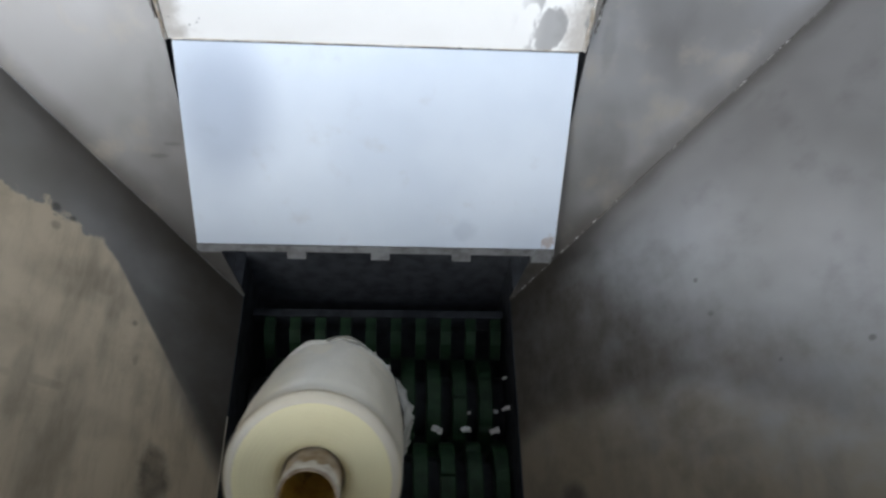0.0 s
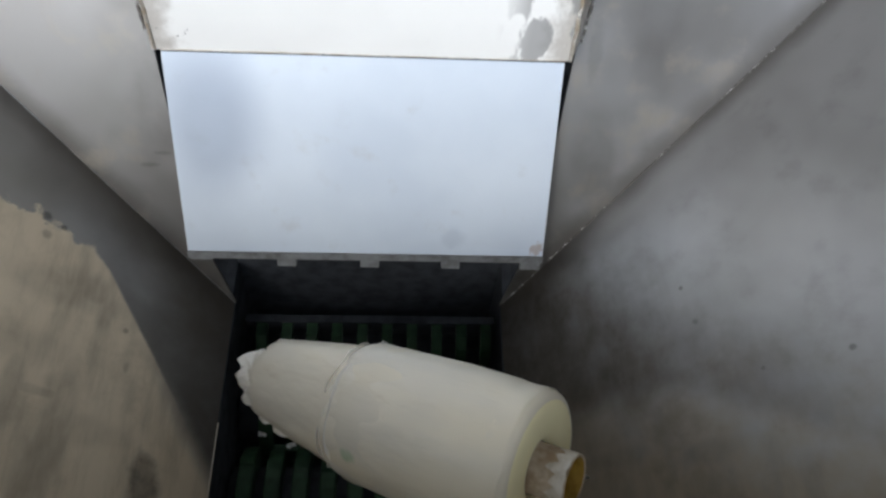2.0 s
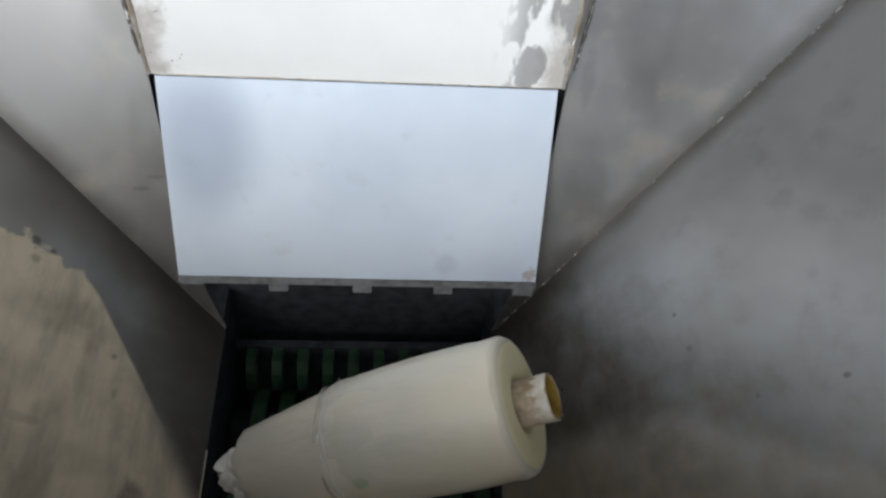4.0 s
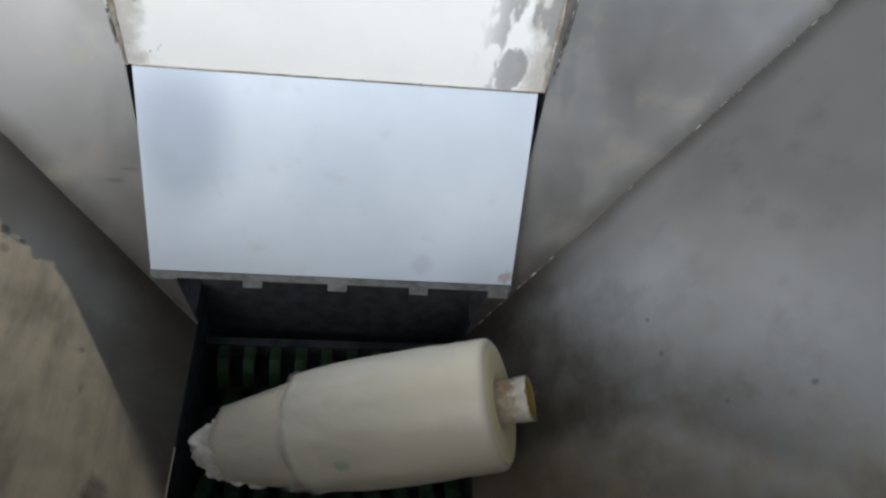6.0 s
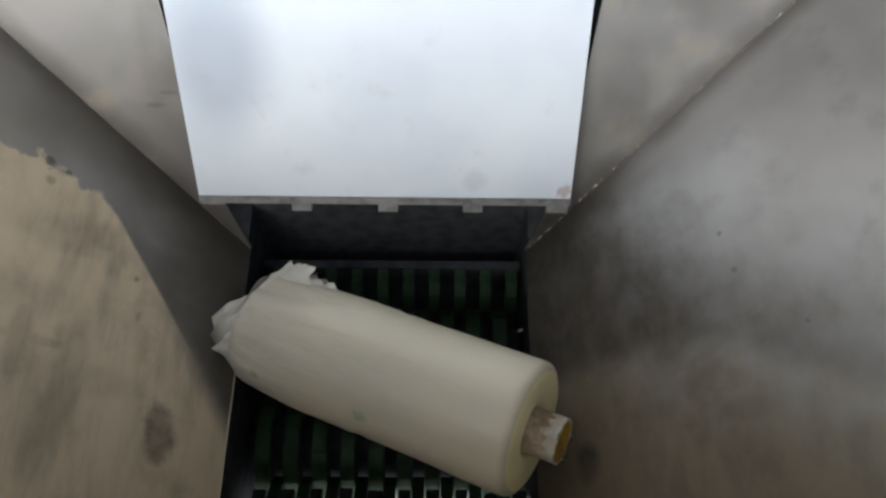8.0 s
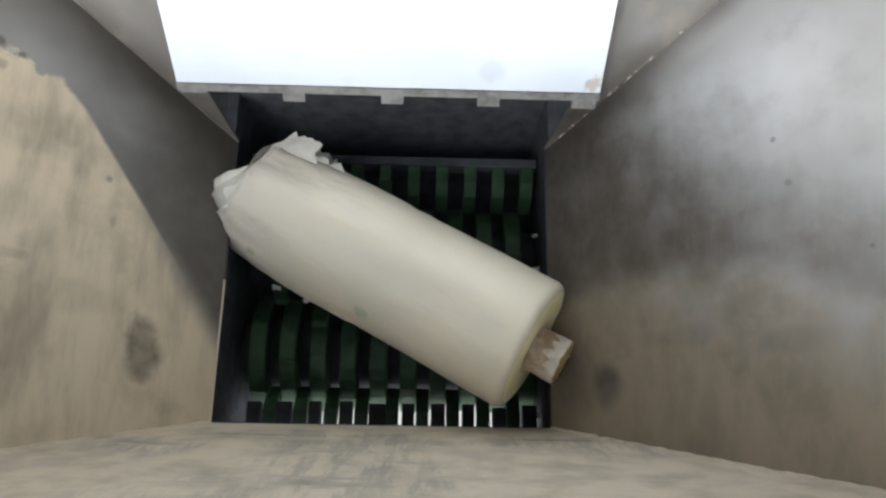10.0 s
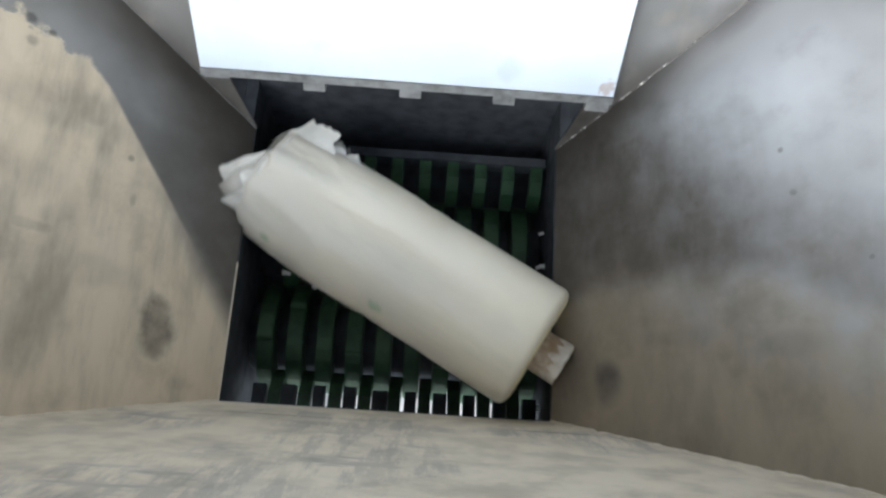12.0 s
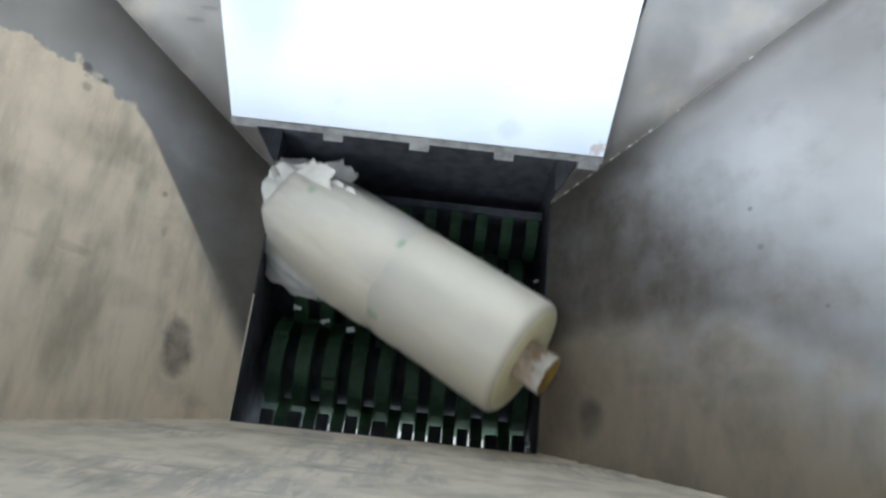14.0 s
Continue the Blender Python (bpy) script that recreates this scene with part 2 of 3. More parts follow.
def plate_material():
    k = Mat("cover_plate_sheet")
    big, mid, fine = k.noise(3.2, 3), k.noise(14, 5), k.noise(90, 3)
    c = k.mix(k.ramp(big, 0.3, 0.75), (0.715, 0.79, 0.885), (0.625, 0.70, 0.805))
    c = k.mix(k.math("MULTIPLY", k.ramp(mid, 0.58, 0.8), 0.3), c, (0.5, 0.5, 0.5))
    # small spot: a dirty mark; large one: the plate's soft shading painted in
    smudge_shade = k.most([k.math("MULTIPLY", k.spot((0.19, 0.925, 0.29), 0.035, mid), 0.35), k.spot((-0.325, 1.04, 0.48), 0.20, k.noise(2.2, 1, 0.4), (1.3, 0.75, 0.75))])
    c = k.mix(k.math("MULTIPLY", smudge_shade, 0.75), c, (0.36, 0.42, 0.52))
    rust = k.spot((0.385, 0.909, 0.265), 0.02, fine)
    c = k.mix(k.math("MULTIPLY", rust, 0.6), c, (0.35, 0.24, 0.18))
    k.bump(fine, 0.05, 0.0006)
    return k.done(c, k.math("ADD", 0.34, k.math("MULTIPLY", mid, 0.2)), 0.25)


def box_material():
    k = Mat("bright_box_sheet")
    big, mid, fine = k.noise(5, 3), k.noise(26, 5), k.noise(120, 3)
    x, y, z = k.coord()
    c = k.mix(k.ramp(big, 0.3, 0.7), (0.94, 0.94, 0.925), (0.90, 0.90, 0.885))
    side = k.ramp(k.math("ADD", k.math("ABSOLUTE", x), k.math("MULTIPLY", k.math("SUBTRACT", mid, 0.5), 0.12)), 0.345, 0.405)
    c = k.mix(k.math("MULTIPLY", side, 0.6), c, (0.30, 0.26, 0.21))
    # torn grey smears along one edge, a few specks by the other
    ragged = k.ramp(k.noise(13, 3, 0.5, (1.7, 1.0, 0.75), (0, 14, 0)), 0.49, 0.56)
    dirt = k.most([k.math("MULTIPLY", ragged, k.ramp(x, 0.25, 0.33)), k.math("MULTIPLY", k.ramp(k.noise(48, 4), 0.66, 0.70), k.ramp(x, -0.30, -0.34))])
    c = k.mix(k.math("MULTIPLY", dirt, 0.75), c, (0.25, 0.25, 0.25))
    k.bump(mid, 0.1, 0.001)
    return k.done(c, k.math("ADD", 0.28, k.math("MULTIPLY", mid, 0.25)), 0.0)


M_PLATE = plate_material()
M_BOX = box_material()
M_LIP = plain("grey_edge_steel", (0.36, 0.37, 0.38), (0.22, 0.22, 0.22), 0.5, 0.7, 30)
def weld_material():
    k = Mat("weld_bead")
    # broken highlights along the bead, painted as pale flecks in its colour
    glint = k.math("MULTIPLY", k.ramp(k.noise(4, 3), 0.46, 0.6), k.ramp(k.noise(75, 4, 0.7), 0.50, 0.62))
    k.bump(k.noise(90, 3), 0.6, 0.001)
    return k.done(k.mix(glint, (0.10, 0.092, 0.085), (0.66, 0.65, 0.63)), 0.3, 0.7)


M_WELD = weld_material()
M_SHINY = plain("bright_corner_weld", (0.75, 0.73, 0.68), (0.42, 0.34, 0.24), 0.3, 0.5, 35, 0.5)
M_STRIP = plain("stained_strip", (0.60, 0.57, 0.52), (0.34, 0.29, 0.23), 0.35, 0.3, 14, 0.4)
M_DARK = plain("dark_oily_shaded_steel", (0.056, 0.060, 0.067), (0.034, 0.037, 0.042), 0.75, 0.0, 25)
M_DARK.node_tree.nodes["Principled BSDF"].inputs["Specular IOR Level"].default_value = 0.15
M_GREEN = plain("green_painted_cutter", (0.023, 0.066, 0.026), (0.012, 0.034, 0.015), 0.58, 0.1, 30, 0.3)
M_FLOOR = plain("pale_concrete", (0.46, 0.45, 0.43), (0.34, 0.33, 0.315), 0.8, 0.0, 4)
M_UNSEEN_ROOF = plain("unseen_grey_roof_block", (0.13, 0.13, 0.135), (0.09, 0.09, 0.092), 0.7, 0.0, 3)
M_PAPER = plain("torn_white_paper", (0.70, 0.66, 0.58), (0.46, 0.40, 0.31), 0.7, 0.0, 40)
M_CORE = plain("brown_card_tube", (0.56, 0.47, 0.35), (0.30, 0.21, 0.12), 0.6, 0.0, 34, 0.4)
M_INNER = plain("ochre_tube_inside", (0.55, 0.36, 0.07), (0.34, 0.20, 0.03), 0.5, 0.0, 30)


def roll_material():
    k = Mat("cream_wound_film")
    big = k.noise(4, 3)
    wrap = k.noise(9, 5, 0.6, (1.0, 1.0, 0.25), (0, 12, 0))
    fine = k.noise(70, 3, 0.5, (1.0, 1.0, 0.2))
    c = k.mix(k.ramp(big, 0.3, 0.7), (0.80, 0.73, 0.57), (0.74, 0.675, 0.53))
    c = k.mix(k.math("MULTIPLY", k.ramp(wrap, 0.5, 0.72), 0.5), c, (0.66, 0.62, 0.52))
    x, y, z = k.coord()
    loose = k.ramp(k.math("ADD", z, k.math("MULTIPLY", k.math("SUBTRACT", k.noise(6, 5, 0.6, (1.0, 1.0, 0.5), (0, 15, 20)), 0.5), 0.7)), -0.72, -0.30, 0.55, 0.0)
    c = k.mix(loose, c, (0.68, 0.65, 0.58))
    c = k.mix(k.math("MULTIPLY", loose, k.ramp(k.noise(13, 5, 0.6, (1.0, 1.0, 0.35), (10, 0, 0)), 0.5, 0.7, 0.0, 0.5)), c, (0.46, 0.435, 0.385))
    # green paint rubbed off the cutters
    green = k.most([k.spot((-0.124, 0.024, -0.57), 0.014, k.noise(70, 4), (1, 1, 0.8)), k.spot((-0.126, 0.030, -0.305), 0.017, k.noise(70, 4), (1, 1, 0.8)), k.math("MULTIPLY", k.spot((-0.115, -0.04, -0.02), 0.018, k.noise(70, 4)), 0.5)])
    c = k.mix(k.math("MULTIPLY", green, 0.5), c, (0.10, 0.34, 0.09))
    # long soft wrinkles with a sharp crest, and greyer strips where layers stand off
    def crest(scale, stretch, turn):
        n = k.noise(scale, 3, 0.5, stretch, turn)
        return k.math("SUBTRACT", 1.0, k.math("MULTIPLY", k.math("ABSOLUTE", k.math("SUBTRACT", n, 0.5)), 6.0), clamp=True)
    wrinkle = k.math("MULTIPLY", crest(5, (1.0, 1.0, 0.35), (14, 0, 25)), k.ramp(z, -0.10, -0.45, 0.15, 1.0))
    pucker = k.math("MULTIPLY", crest(13, (1.0, 1.0, 0.5), (-20, 10, 0)), k.ramp(z, -0.25, -0.60, 0.05, 0.7))
    haze = k.math("MULTIPLY", k.ramp(k.noise(3.2, 4, 0.6, (1.0, 1.0, 0.45), (10, 0, 40)), 0.5, 0.68), 0.4)
    c = k.mix(haze, c, (0.56, 0.545, 0.50))
    relief = k.math("ADD", k.math("ADD", wrap, k.math("MULTIPLY", fine, 0.25)), k.math("ADD", k.math("MULTIPLY", wrinkle, 1.1), k.math("MULTIPLY", pucker, 0.8)))
    k.bump(relief, 0.6, 0.006)
    k.b.inputs["Coat Weight"].default_value = 0.35
    k.b.inputs["Coat Roughness"].default_value = 0.25
    return k.done(c, k.math("ADD", 0.36, k.math("MULTIPLY", wrap, 0.2)))


def end_material():
    k = Mat("pale_yellow_roll_end")
    x, y, z = k.coord()
    r = k.math("SQRT", k.math("ADD", k.math("MULTIPLY", x, x), k.math("MULTIPLY", y, y)))
    rings = k.math("SINE", k.math("MULTIPLY", k.math("ADD", r, k.math("MULTIPLY", k.noise(12, 2), 0.004)), 900.0))
    big = k.noise(9, 4)
    c = k.mix(k.ramp(big, 0.3, 0.7), (0.93, 0.86, 0.54), (0.88, 0.80, 0.49))
    k.bump(k.math("ADD", rings, k.noise(60, 3)), 0.12, 0.001)
    return k.done(c, 0.5)


def film_material(name, clear, tone):
    k = Mat(name)
    n = k.noise(22, 4)
    c = k.mix(k.ramp(n, 0.35, 0.7), tone, tuple(v * 0.85 for v in tone))
    k.bump(k.noise(26, 5), 0.4, 0.005)
    k.b.inputs["Alpha"].default_value = 1.0 - clear
    k.b.inputs["Transmission Weight"].default_value = 0.0
    k.b.inputs["Subsurface Weight"].default_value = 0.0
    return k.done(c, 0.16)


M_ROLL = roll_material()
M_END = end_material()
M_FILM = film_material("torn_clear_film", 0.22, (0.86, 0.84, 0.77))
M_HAZE = film_material("thin_clear_film", 0.6, (0.74, 0.71, 0.63))
M_WAD = plain("crushed_white_film", (0.86, 0.84, 0.78), (0.68, 0.65, 0.58), 0.3, 0.0, 30, 0.3)
M_SCRAP = plain("white_film_scrap", (0.80, 0.80, 0.78), (0.66, 0.66, 0.64), 0.4)


# ---- mesh helpers ----
def part(name, bm, material, parent=None, label=""):
    me = bpy.data.meshes.new(name)
    bmesh.ops.recalc_face_normals(bm, faces=bm.faces)
    bm.to_mesh(me)
    bm.free()
    me.materials.append(material)
    ob = new(name, me)
    ob.parent = parent
    return tagged(ob, label)


def smooth(ob, flag=True):
    for p in ob.data.polygons:
        p.use_smooth = flag
    return ob


def slab(corners, out, thick, cuts=0):
    """A sheet with thickness: the corners of its inner face, and the way to its back."""
    bm = bmesh.new()
    inner = [bm.verts.new(c) for c in corners]
    shift = Vector(out).normalized() * thick
    outer = [bm.verts.new(Vector(c) + shift) for c in corners]
    bm.faces.new(inner)
    bm.faces.new(outer[::-1])
    n = len(corners)
    for i in range(n):
        bm.faces.new((inner[i], outer[i], outer[(i + 1) % n], inner[(i + 1) % n]))
    return bm


def block(x0, x1, y0, y1, z0, z1, bevel=0.0):
    bm = bmesh.new()
    bmesh.ops.create_cube(bm, size=1.0)
    for v in bm.verts:
        v.co = ((x0 + x1) / 2 + v.co.x * (x1 - x0), (y0 + y1) / 2 + v.co.y * (y1 - y0), (z0 + z1) / 2 + v.co.z * (z1 - z0))
    if bevel:
        bmesh.ops.bevel(bm, geom=bm.edges[:], offset=bevel, segments=2, affect="EDGES", profile=0.6)
    return bm


def bead(a, b, radius, step, seed, sides=6):
    """A lumpy weld bead from a to b."""
    rng = random.Random(seed)
    a, b = Vector(a), Vector(b)
    axis = (b - a).normalized()
    u = axis.orthogonal().normalized()
    v = axis.cross(u)
    n = max(2, int((b - a).length / step))
    bm = bmesh.new()
    rings = []
    for i in range(n + 1):
        c = a.lerp(b, i / n)
        r = radius * rng.uniform(0.55, 1.25)
        c = c + (u * rng.uniform(-1, 1) + v * rng.uniform(-1, 1)) * radius * 0.3
        rings.append([bm.verts.new(c + (u * math.cos(q) + v * math.sin(q)) * r) for q in (math.tau * j / sides for j in range(sides))])
    for p, q in zip(rings, rings[1:]):
        for j in range(sides):
            bm.faces.new((p[j], p[(j + 1) % sides], q[(j + 1) % sides], q[j]))
    return bm


def thing(name, label, category, group="", kind=""):
    return tagged(new(name), label, category, group, kind)


# ---- the plan: hopper planes ----
Z0, RIM, FRONT_RIM = 0.088, 1.25, 0.98


def wall_x(z):
    return 0.476 + 0.963 * (z - 0.25)


def back_y(z):
    return 0.952 + 0.608 * (z - 0.25)


def front_y(z):
    return 0.285 - 0.24 * (z - Z0)


def plate_y(z):
    return 0.90 + 0.608 * (z - 0.25)


def box_y(z):
    return 1.131 + 0.17 * (z - 0.629)


# ---- floor under the machine ----
tagged(part("floor", block(-40, 40, -40, 40, -1.0, -0.90), M_FLOOR), "pale worn concrete workshop floor under the shredder", "floor", kind="structure")


# unseen slab added to block overhead sky: daylight comes in from front and sides
tagged(part("ceiling", block(-4.0, 4.0, -0.35, 8.0, 3.2, 3.3), M_UNSEEN_ROOF), "unseen plain grey slab added to block overhead light", "ceiling", kind="structure")


# ---- hopper ----
def build_hopper():
    hopper = thing("hopper", "funnel-shaped hopper of worn dusty steel sheets welded at the corners", "hopper")
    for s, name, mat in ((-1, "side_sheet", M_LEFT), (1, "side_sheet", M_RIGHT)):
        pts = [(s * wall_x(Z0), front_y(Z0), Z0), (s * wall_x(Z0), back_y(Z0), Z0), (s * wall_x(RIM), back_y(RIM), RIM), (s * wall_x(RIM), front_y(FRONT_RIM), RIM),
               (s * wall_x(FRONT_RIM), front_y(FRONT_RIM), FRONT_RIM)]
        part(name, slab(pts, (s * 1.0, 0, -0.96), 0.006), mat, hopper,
             "worn steel sheet with a pale beige area and a dark stain" if s < 0 else "grey worn steel sheet with brownish dust")
    # back sheet in three pieces round the opening
    hi, ztop = 0.434, 0.66
    for s in (-1, 1):
        knee = 0.388
        pts = [(s * wall_x(Z0), back_y(Z0), Z0), (s * 0.317, back_y(Z0), Z0), (s * knee, back_y(0.25), 0.25), (s * hi, back_y(ztop), ztop), (s * hi, back_y(RIM), RIM), (s * wall_x(RIM), back_y(RIM), RIM)]
        part("back_sheet", slab(pts, (0, 1, -0.608), 0.006), M_BACK, hopper, "smoky grey steel sheet beside the cover plate")
    pts = [(-wall_x(Z0), front_y(Z0), Z0), (wall_x(Z0), front_y(Z0), Z0), (wall_x(FRONT_RIM), front_y(FRONT_RIM), FRONT_RIM), (-wall_x(FRONT_RIM), front_y(FRONT_RIM), FRONT_RIM)]
    part("front_sheet", slab(pts, (0, -1, -0.24), 0.006), M_FRONT, hopper, "dusty beige steel sheet with dark scrape marks")
    for s in (-1, 1):
        a = (s * (wall_x(Z0) - 0.001), back_y(Z0) - 0.001, Z0)
        b = (s * (wall_x(1.2) - 0.001), back_y(1.2) - 0.001, 1.2)
        smooth(part("weld_seam", bead(a, b, 0.0013, 0.035, 3 + s), M_WELD if s > 0 else M_FOLD, hopper, "thin lumpy weld with bright glints" if s > 0 else "dull ground-down weld"))
        a = (s * (wall_x(Z0) - 0.001), front_y(Z0) + 0.001, Z0)
        b = (s * (wall_x(0.84) - 0.001), front_y(0.84) + 0.001, 0.84)
        smooth(part("weld_seam", bead(a, b, 0.003, 0.012, 9 + s), M_FRONT, hopper))
        # folded lower edge of the side sheet
        for y0, y1, mat in ((front_y(Z0), 0.56, M_FRONT if s < 0 else M_DARK), (0.561, back_y(Z0), M_DARK)):
            part("bottom_edge", block(min(s * 0.318, s * 0.326), max(s * 0.318, s * 0.326), y0, y1, Z0 - 0.008, Z0 - 0.001, 0.002), mat, hopper, "thin worn dusty edge" if mat == M_FRONT else "thin dark edge")


build_hopper()


# ---- box at the back with its sloping cover plate ----
def build_box():
    box = thing("feed_box", "bright polished steel box front with grimy corners above the plate", "metal box")
    z0, z1 = 0.633, 1.24
    part("front_panel", slab([(-0.41, box_y(z0), z0), (0.41, box_y(z0), z0), (0.41, box_y(z1), z1), (-0.41, box_y(z1), z1)], (0, 1, -0.17), 0.005), M_BOX, box, "overbright smooth steel panel")
    for s in (-1, 1):
        pts = [(s * 0.41, box_y(z0), z0), (s * 0.436, back_y(z0) + 0.004, z0), (s * 0.56, back_y(z1) + 0.004, z1), (s * 0.41, box_y(z1), z1)]
        part("side_panel", slab(pts, (-s, 0, 0), 0.004), M_STRIP, box, "narrow brown-stained side strip")
        smooth(part("corner_weld", bead((s * 0.411, box_y(z0), z0), (s * 0.411, box_y(z1), z1), 0.005, 0.012, 20 + s), M_SHINY, box))
        smooth(part("edge_weld", bead((s * 0.438, back_y(z0), z0), (s * 0.562, back_y(z1), z1), 0.0045, 0.012, 24 + s), M_WELD, box, "brown burnt weld line"))
    smooth(part("bottom_weld", bead((-0.40, box_y(z0) - 0.001, z0 + 0.001), (0.40, box_y(z0) - 0.001, z0 + 0.001), 0.0013, 0.014, 31), M_SHINY, box, "thin rough weld above the plate"))
    # panels behind the plate, the hollow's shade put into their dark colour
    part("inner_back", block(-0.449, 0.449, 1.19, 1.20, 0.07, 0.632), M_DARK, box, "dark panel coloured as the shaded hollow behind the plate")
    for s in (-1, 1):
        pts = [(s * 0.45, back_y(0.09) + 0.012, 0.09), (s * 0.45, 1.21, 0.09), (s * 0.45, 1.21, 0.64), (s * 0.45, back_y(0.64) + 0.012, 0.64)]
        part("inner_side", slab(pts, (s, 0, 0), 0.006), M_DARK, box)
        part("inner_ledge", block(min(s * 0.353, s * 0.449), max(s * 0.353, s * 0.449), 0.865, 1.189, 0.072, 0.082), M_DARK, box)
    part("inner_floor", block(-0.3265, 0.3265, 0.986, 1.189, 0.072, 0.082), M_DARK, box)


build_box()


def build_plate():
    cover = thing("cover_plate", "flat pale blue-white steel plate sloping down to the cutters", "metal plate")
    top, low = 0.629, 0.25
    pts = [(-0.4, plate_y(low), low), (0.4, plate_y(low), low), (0.4, plate_y(top), top), (-0.4, plate_y(top), top)]
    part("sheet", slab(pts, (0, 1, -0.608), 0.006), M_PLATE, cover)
    # grey edge bar under the sheet
    bm = slab([(-0.402, 0.8985, 0.2475), (0.402, 0.8985, 0.2475), (0.402, 0.891, 0.2335), (-0.402, 0.891, 0.2335)], (0, 1, -0.5), 0.014)
    part("edge_bar", bm, M_LIP, cover, "dull grey lower edge of the plate")
    for x, w in ((-0.372, 0.05), (-0.183, 0.042), (0.005, 0.042), (0.190, 0.042), (0.374, 0.046)):
        d = 0.016 if x > -0.3 else 0.004
        pts = [(x - w / 2, 0.8925, 0.233), (x + w / 2, 0.8925, 0.233), (x + w / 2, 0.8925 - d * 0.6, 0.233 - d), (x - w / 2, 0.8925 - d * 0.6, 0.233 - d)]
        part("tab", slab(pts, (0, 1, -0.5), 0.02), M_LIP, cover, "small grey steel lug")


build_plate()


# ---- shredder housing ----
def build_housing():
    housing = thing("shredder_housing", "dark oily steel housing round the cutters", "shredder")
    for s in (-1, 1):
        part("side_plate", block(min(s * 0.327, s * 0.352), max(s * 0.327, s * 0.352), 0.20, 1.02, -0.90, 0.085, 0.002), M_DARK, housing)
    part("front_beam", block(-0.3265, 0.3265, 0.255, 0.287, -0.06, 0.082, 0.002), M_DARK, housing)
    part("back_plate", block(-0.3265, 0.3265, 0.965, 0.985, -0.40, 0.32, 0.002), M_DARK, housing, "dark back of the cutting chamber")
    part("bottom_screen", block(-0.3265, 0.3265, 0.40, 0.964, -0.345, -0.33, 0.002), M_DARK, housing)


build_housing()

PITCH, FIRST = 0.0640, -0.277
FRONT_SHAFT, BACK_SHAFT = (0, 0.455, -0.18), (0, 0.675, -0.18)
DISC_W = 0.036


def disc_bmesh(flip):
    """A cutter disc with three hooked teeth, turning about the x axis."""
    outline = []
    for h in range(3):
        base = math.tau * h / 3
        for u, r in ((0.0, 0.1265), (0.02, 0.128), (0.05, 0.1262), (0.12, 0.1245), (0.22, 0.1238), (0.32, 0.1232), (0.42, 0.1228), (0.52, 0.1225), (0.62, 0.122), (0.72, 0.1215), (0.82, 0.121), (0.90, 0.1205), (0.95, 0.119), (0.98, 0.118)):
            a = (base + u * math.tau / 3) * flip
            outline.append((math.sin(a) * r, math.cos(a) * r))
    bm = bmesh.new()
    rims = []
    for x, k in ((-DISC_W / 2, 0.985), (-DISC_W / 2 + 0.0025, 1.0), (DISC_W / 2 - 0.0025, 1.0), (DISC_W / 2, 0.985)):
        rims.append([bm.verts.new((x, y * k, z * k)) for y, z in outline])
    n = len(outline)
    for p, q in zip(rims, rims[1:]):
        for i in range(n):
            bm.faces.new((p[i], p[(i + 1) % n], q[(i + 1) % n], q[i]))
    for ring in (rims[0], rims[-1]):
        c = bm.verts.new((ring[0].co.x, 0, 0))
        for i in range(n):
            bm.faces.new((c, ring[i], ring[(i + 1) % n]))
    return bm


def build_shaft(place, flip, offset, count):
    ob = thing("cutter_shaft", "turning shaft with a row of dark green hooked cutter discs", "cutter", "cutter shafts")
    ob.location = place
    bm = bmesh.new()
    bmesh.ops.create_cone(bm, cap_ends=True, segments=28, radius1=0.075, radius2=0.075, depth=0.64, matrix=Matrix.Rotation(radians(90), 4, "Y"))
    smooth(part("shaft", bm, M_DARK, ob, "black greasy shaft with spacers"))
    first = part("disc", disc_bmesh(flip), M_GREEN, ob)
    for i in range(count):
        d = first if i == 0 else first.copy()
        if i:
            scene.collection.objects.link(d)
        d.location = (FIRST + offset + PITCH * i, 0, 0)
        d.rotation_euler = (radians(-37.0 * i + 11.0) * flip, 0, 0)
    return ob


front_shaft = build_shaft(FRONT_SHAFT, 1, 0.0, 10)
back_shaft = build_shaft(BACK_SHAFT, -1, PITCH / 2, 9)


def finger_bmesh(direction):
    """A stripping finger: a bar that reaches down from the wall between two discs."""
    bm = bmesh.new()
    prof = [(0.0, 0.012), (0.035, 0.010), (0.062, -0.012), (0.088, -0.050), (0.070, -0.060), (0.045, -0.030), (0.022, -0.014), (0.0, -0.014)]
    sides = []
    for x in (-0.0135, 0.0135):
        sides.append([bm.verts.new((x, y * direction, z)) for y, z in prof])
    bm.faces.new(sides[0])
    bm.faces.new(sides[1][::-1])
    for i in range(len(prof)):
        j = (i + 1) % len(prof)
        bm.faces.new((sides[0][i], sides[0][j], sides[1][j], sides[1][i]))
    return bm


def build_comb(y, z, direction, offset, count):
    comb = thing("stripping_comb", "row of dark green stripping fingers between the discs", "comb", "stripping combs")
    comb.location = (0, y, z)
    part("rail", block(-0.32, 0.32, min(0, -0.02 * direction), max(0, -0.02 * direction), -0.02, 0.02, 0.002), M_DARK, comb, "black greasy rail")
    first = part("finger", finger_bmesh(direction), M_GREEN, comb)
    for i in range(count):
        d = first if i == 0 else first.copy()
        if i:
            scene.collection.objects.link(d)
        d.location = (FIRST + offset + PITCH * i, 0, 0)
    return comb


front_comb = build_comb(0.288, -0.085, 1, PITCH / 2, 9)
build_comb(0.865, -0.062, -1, 0.0, 10)


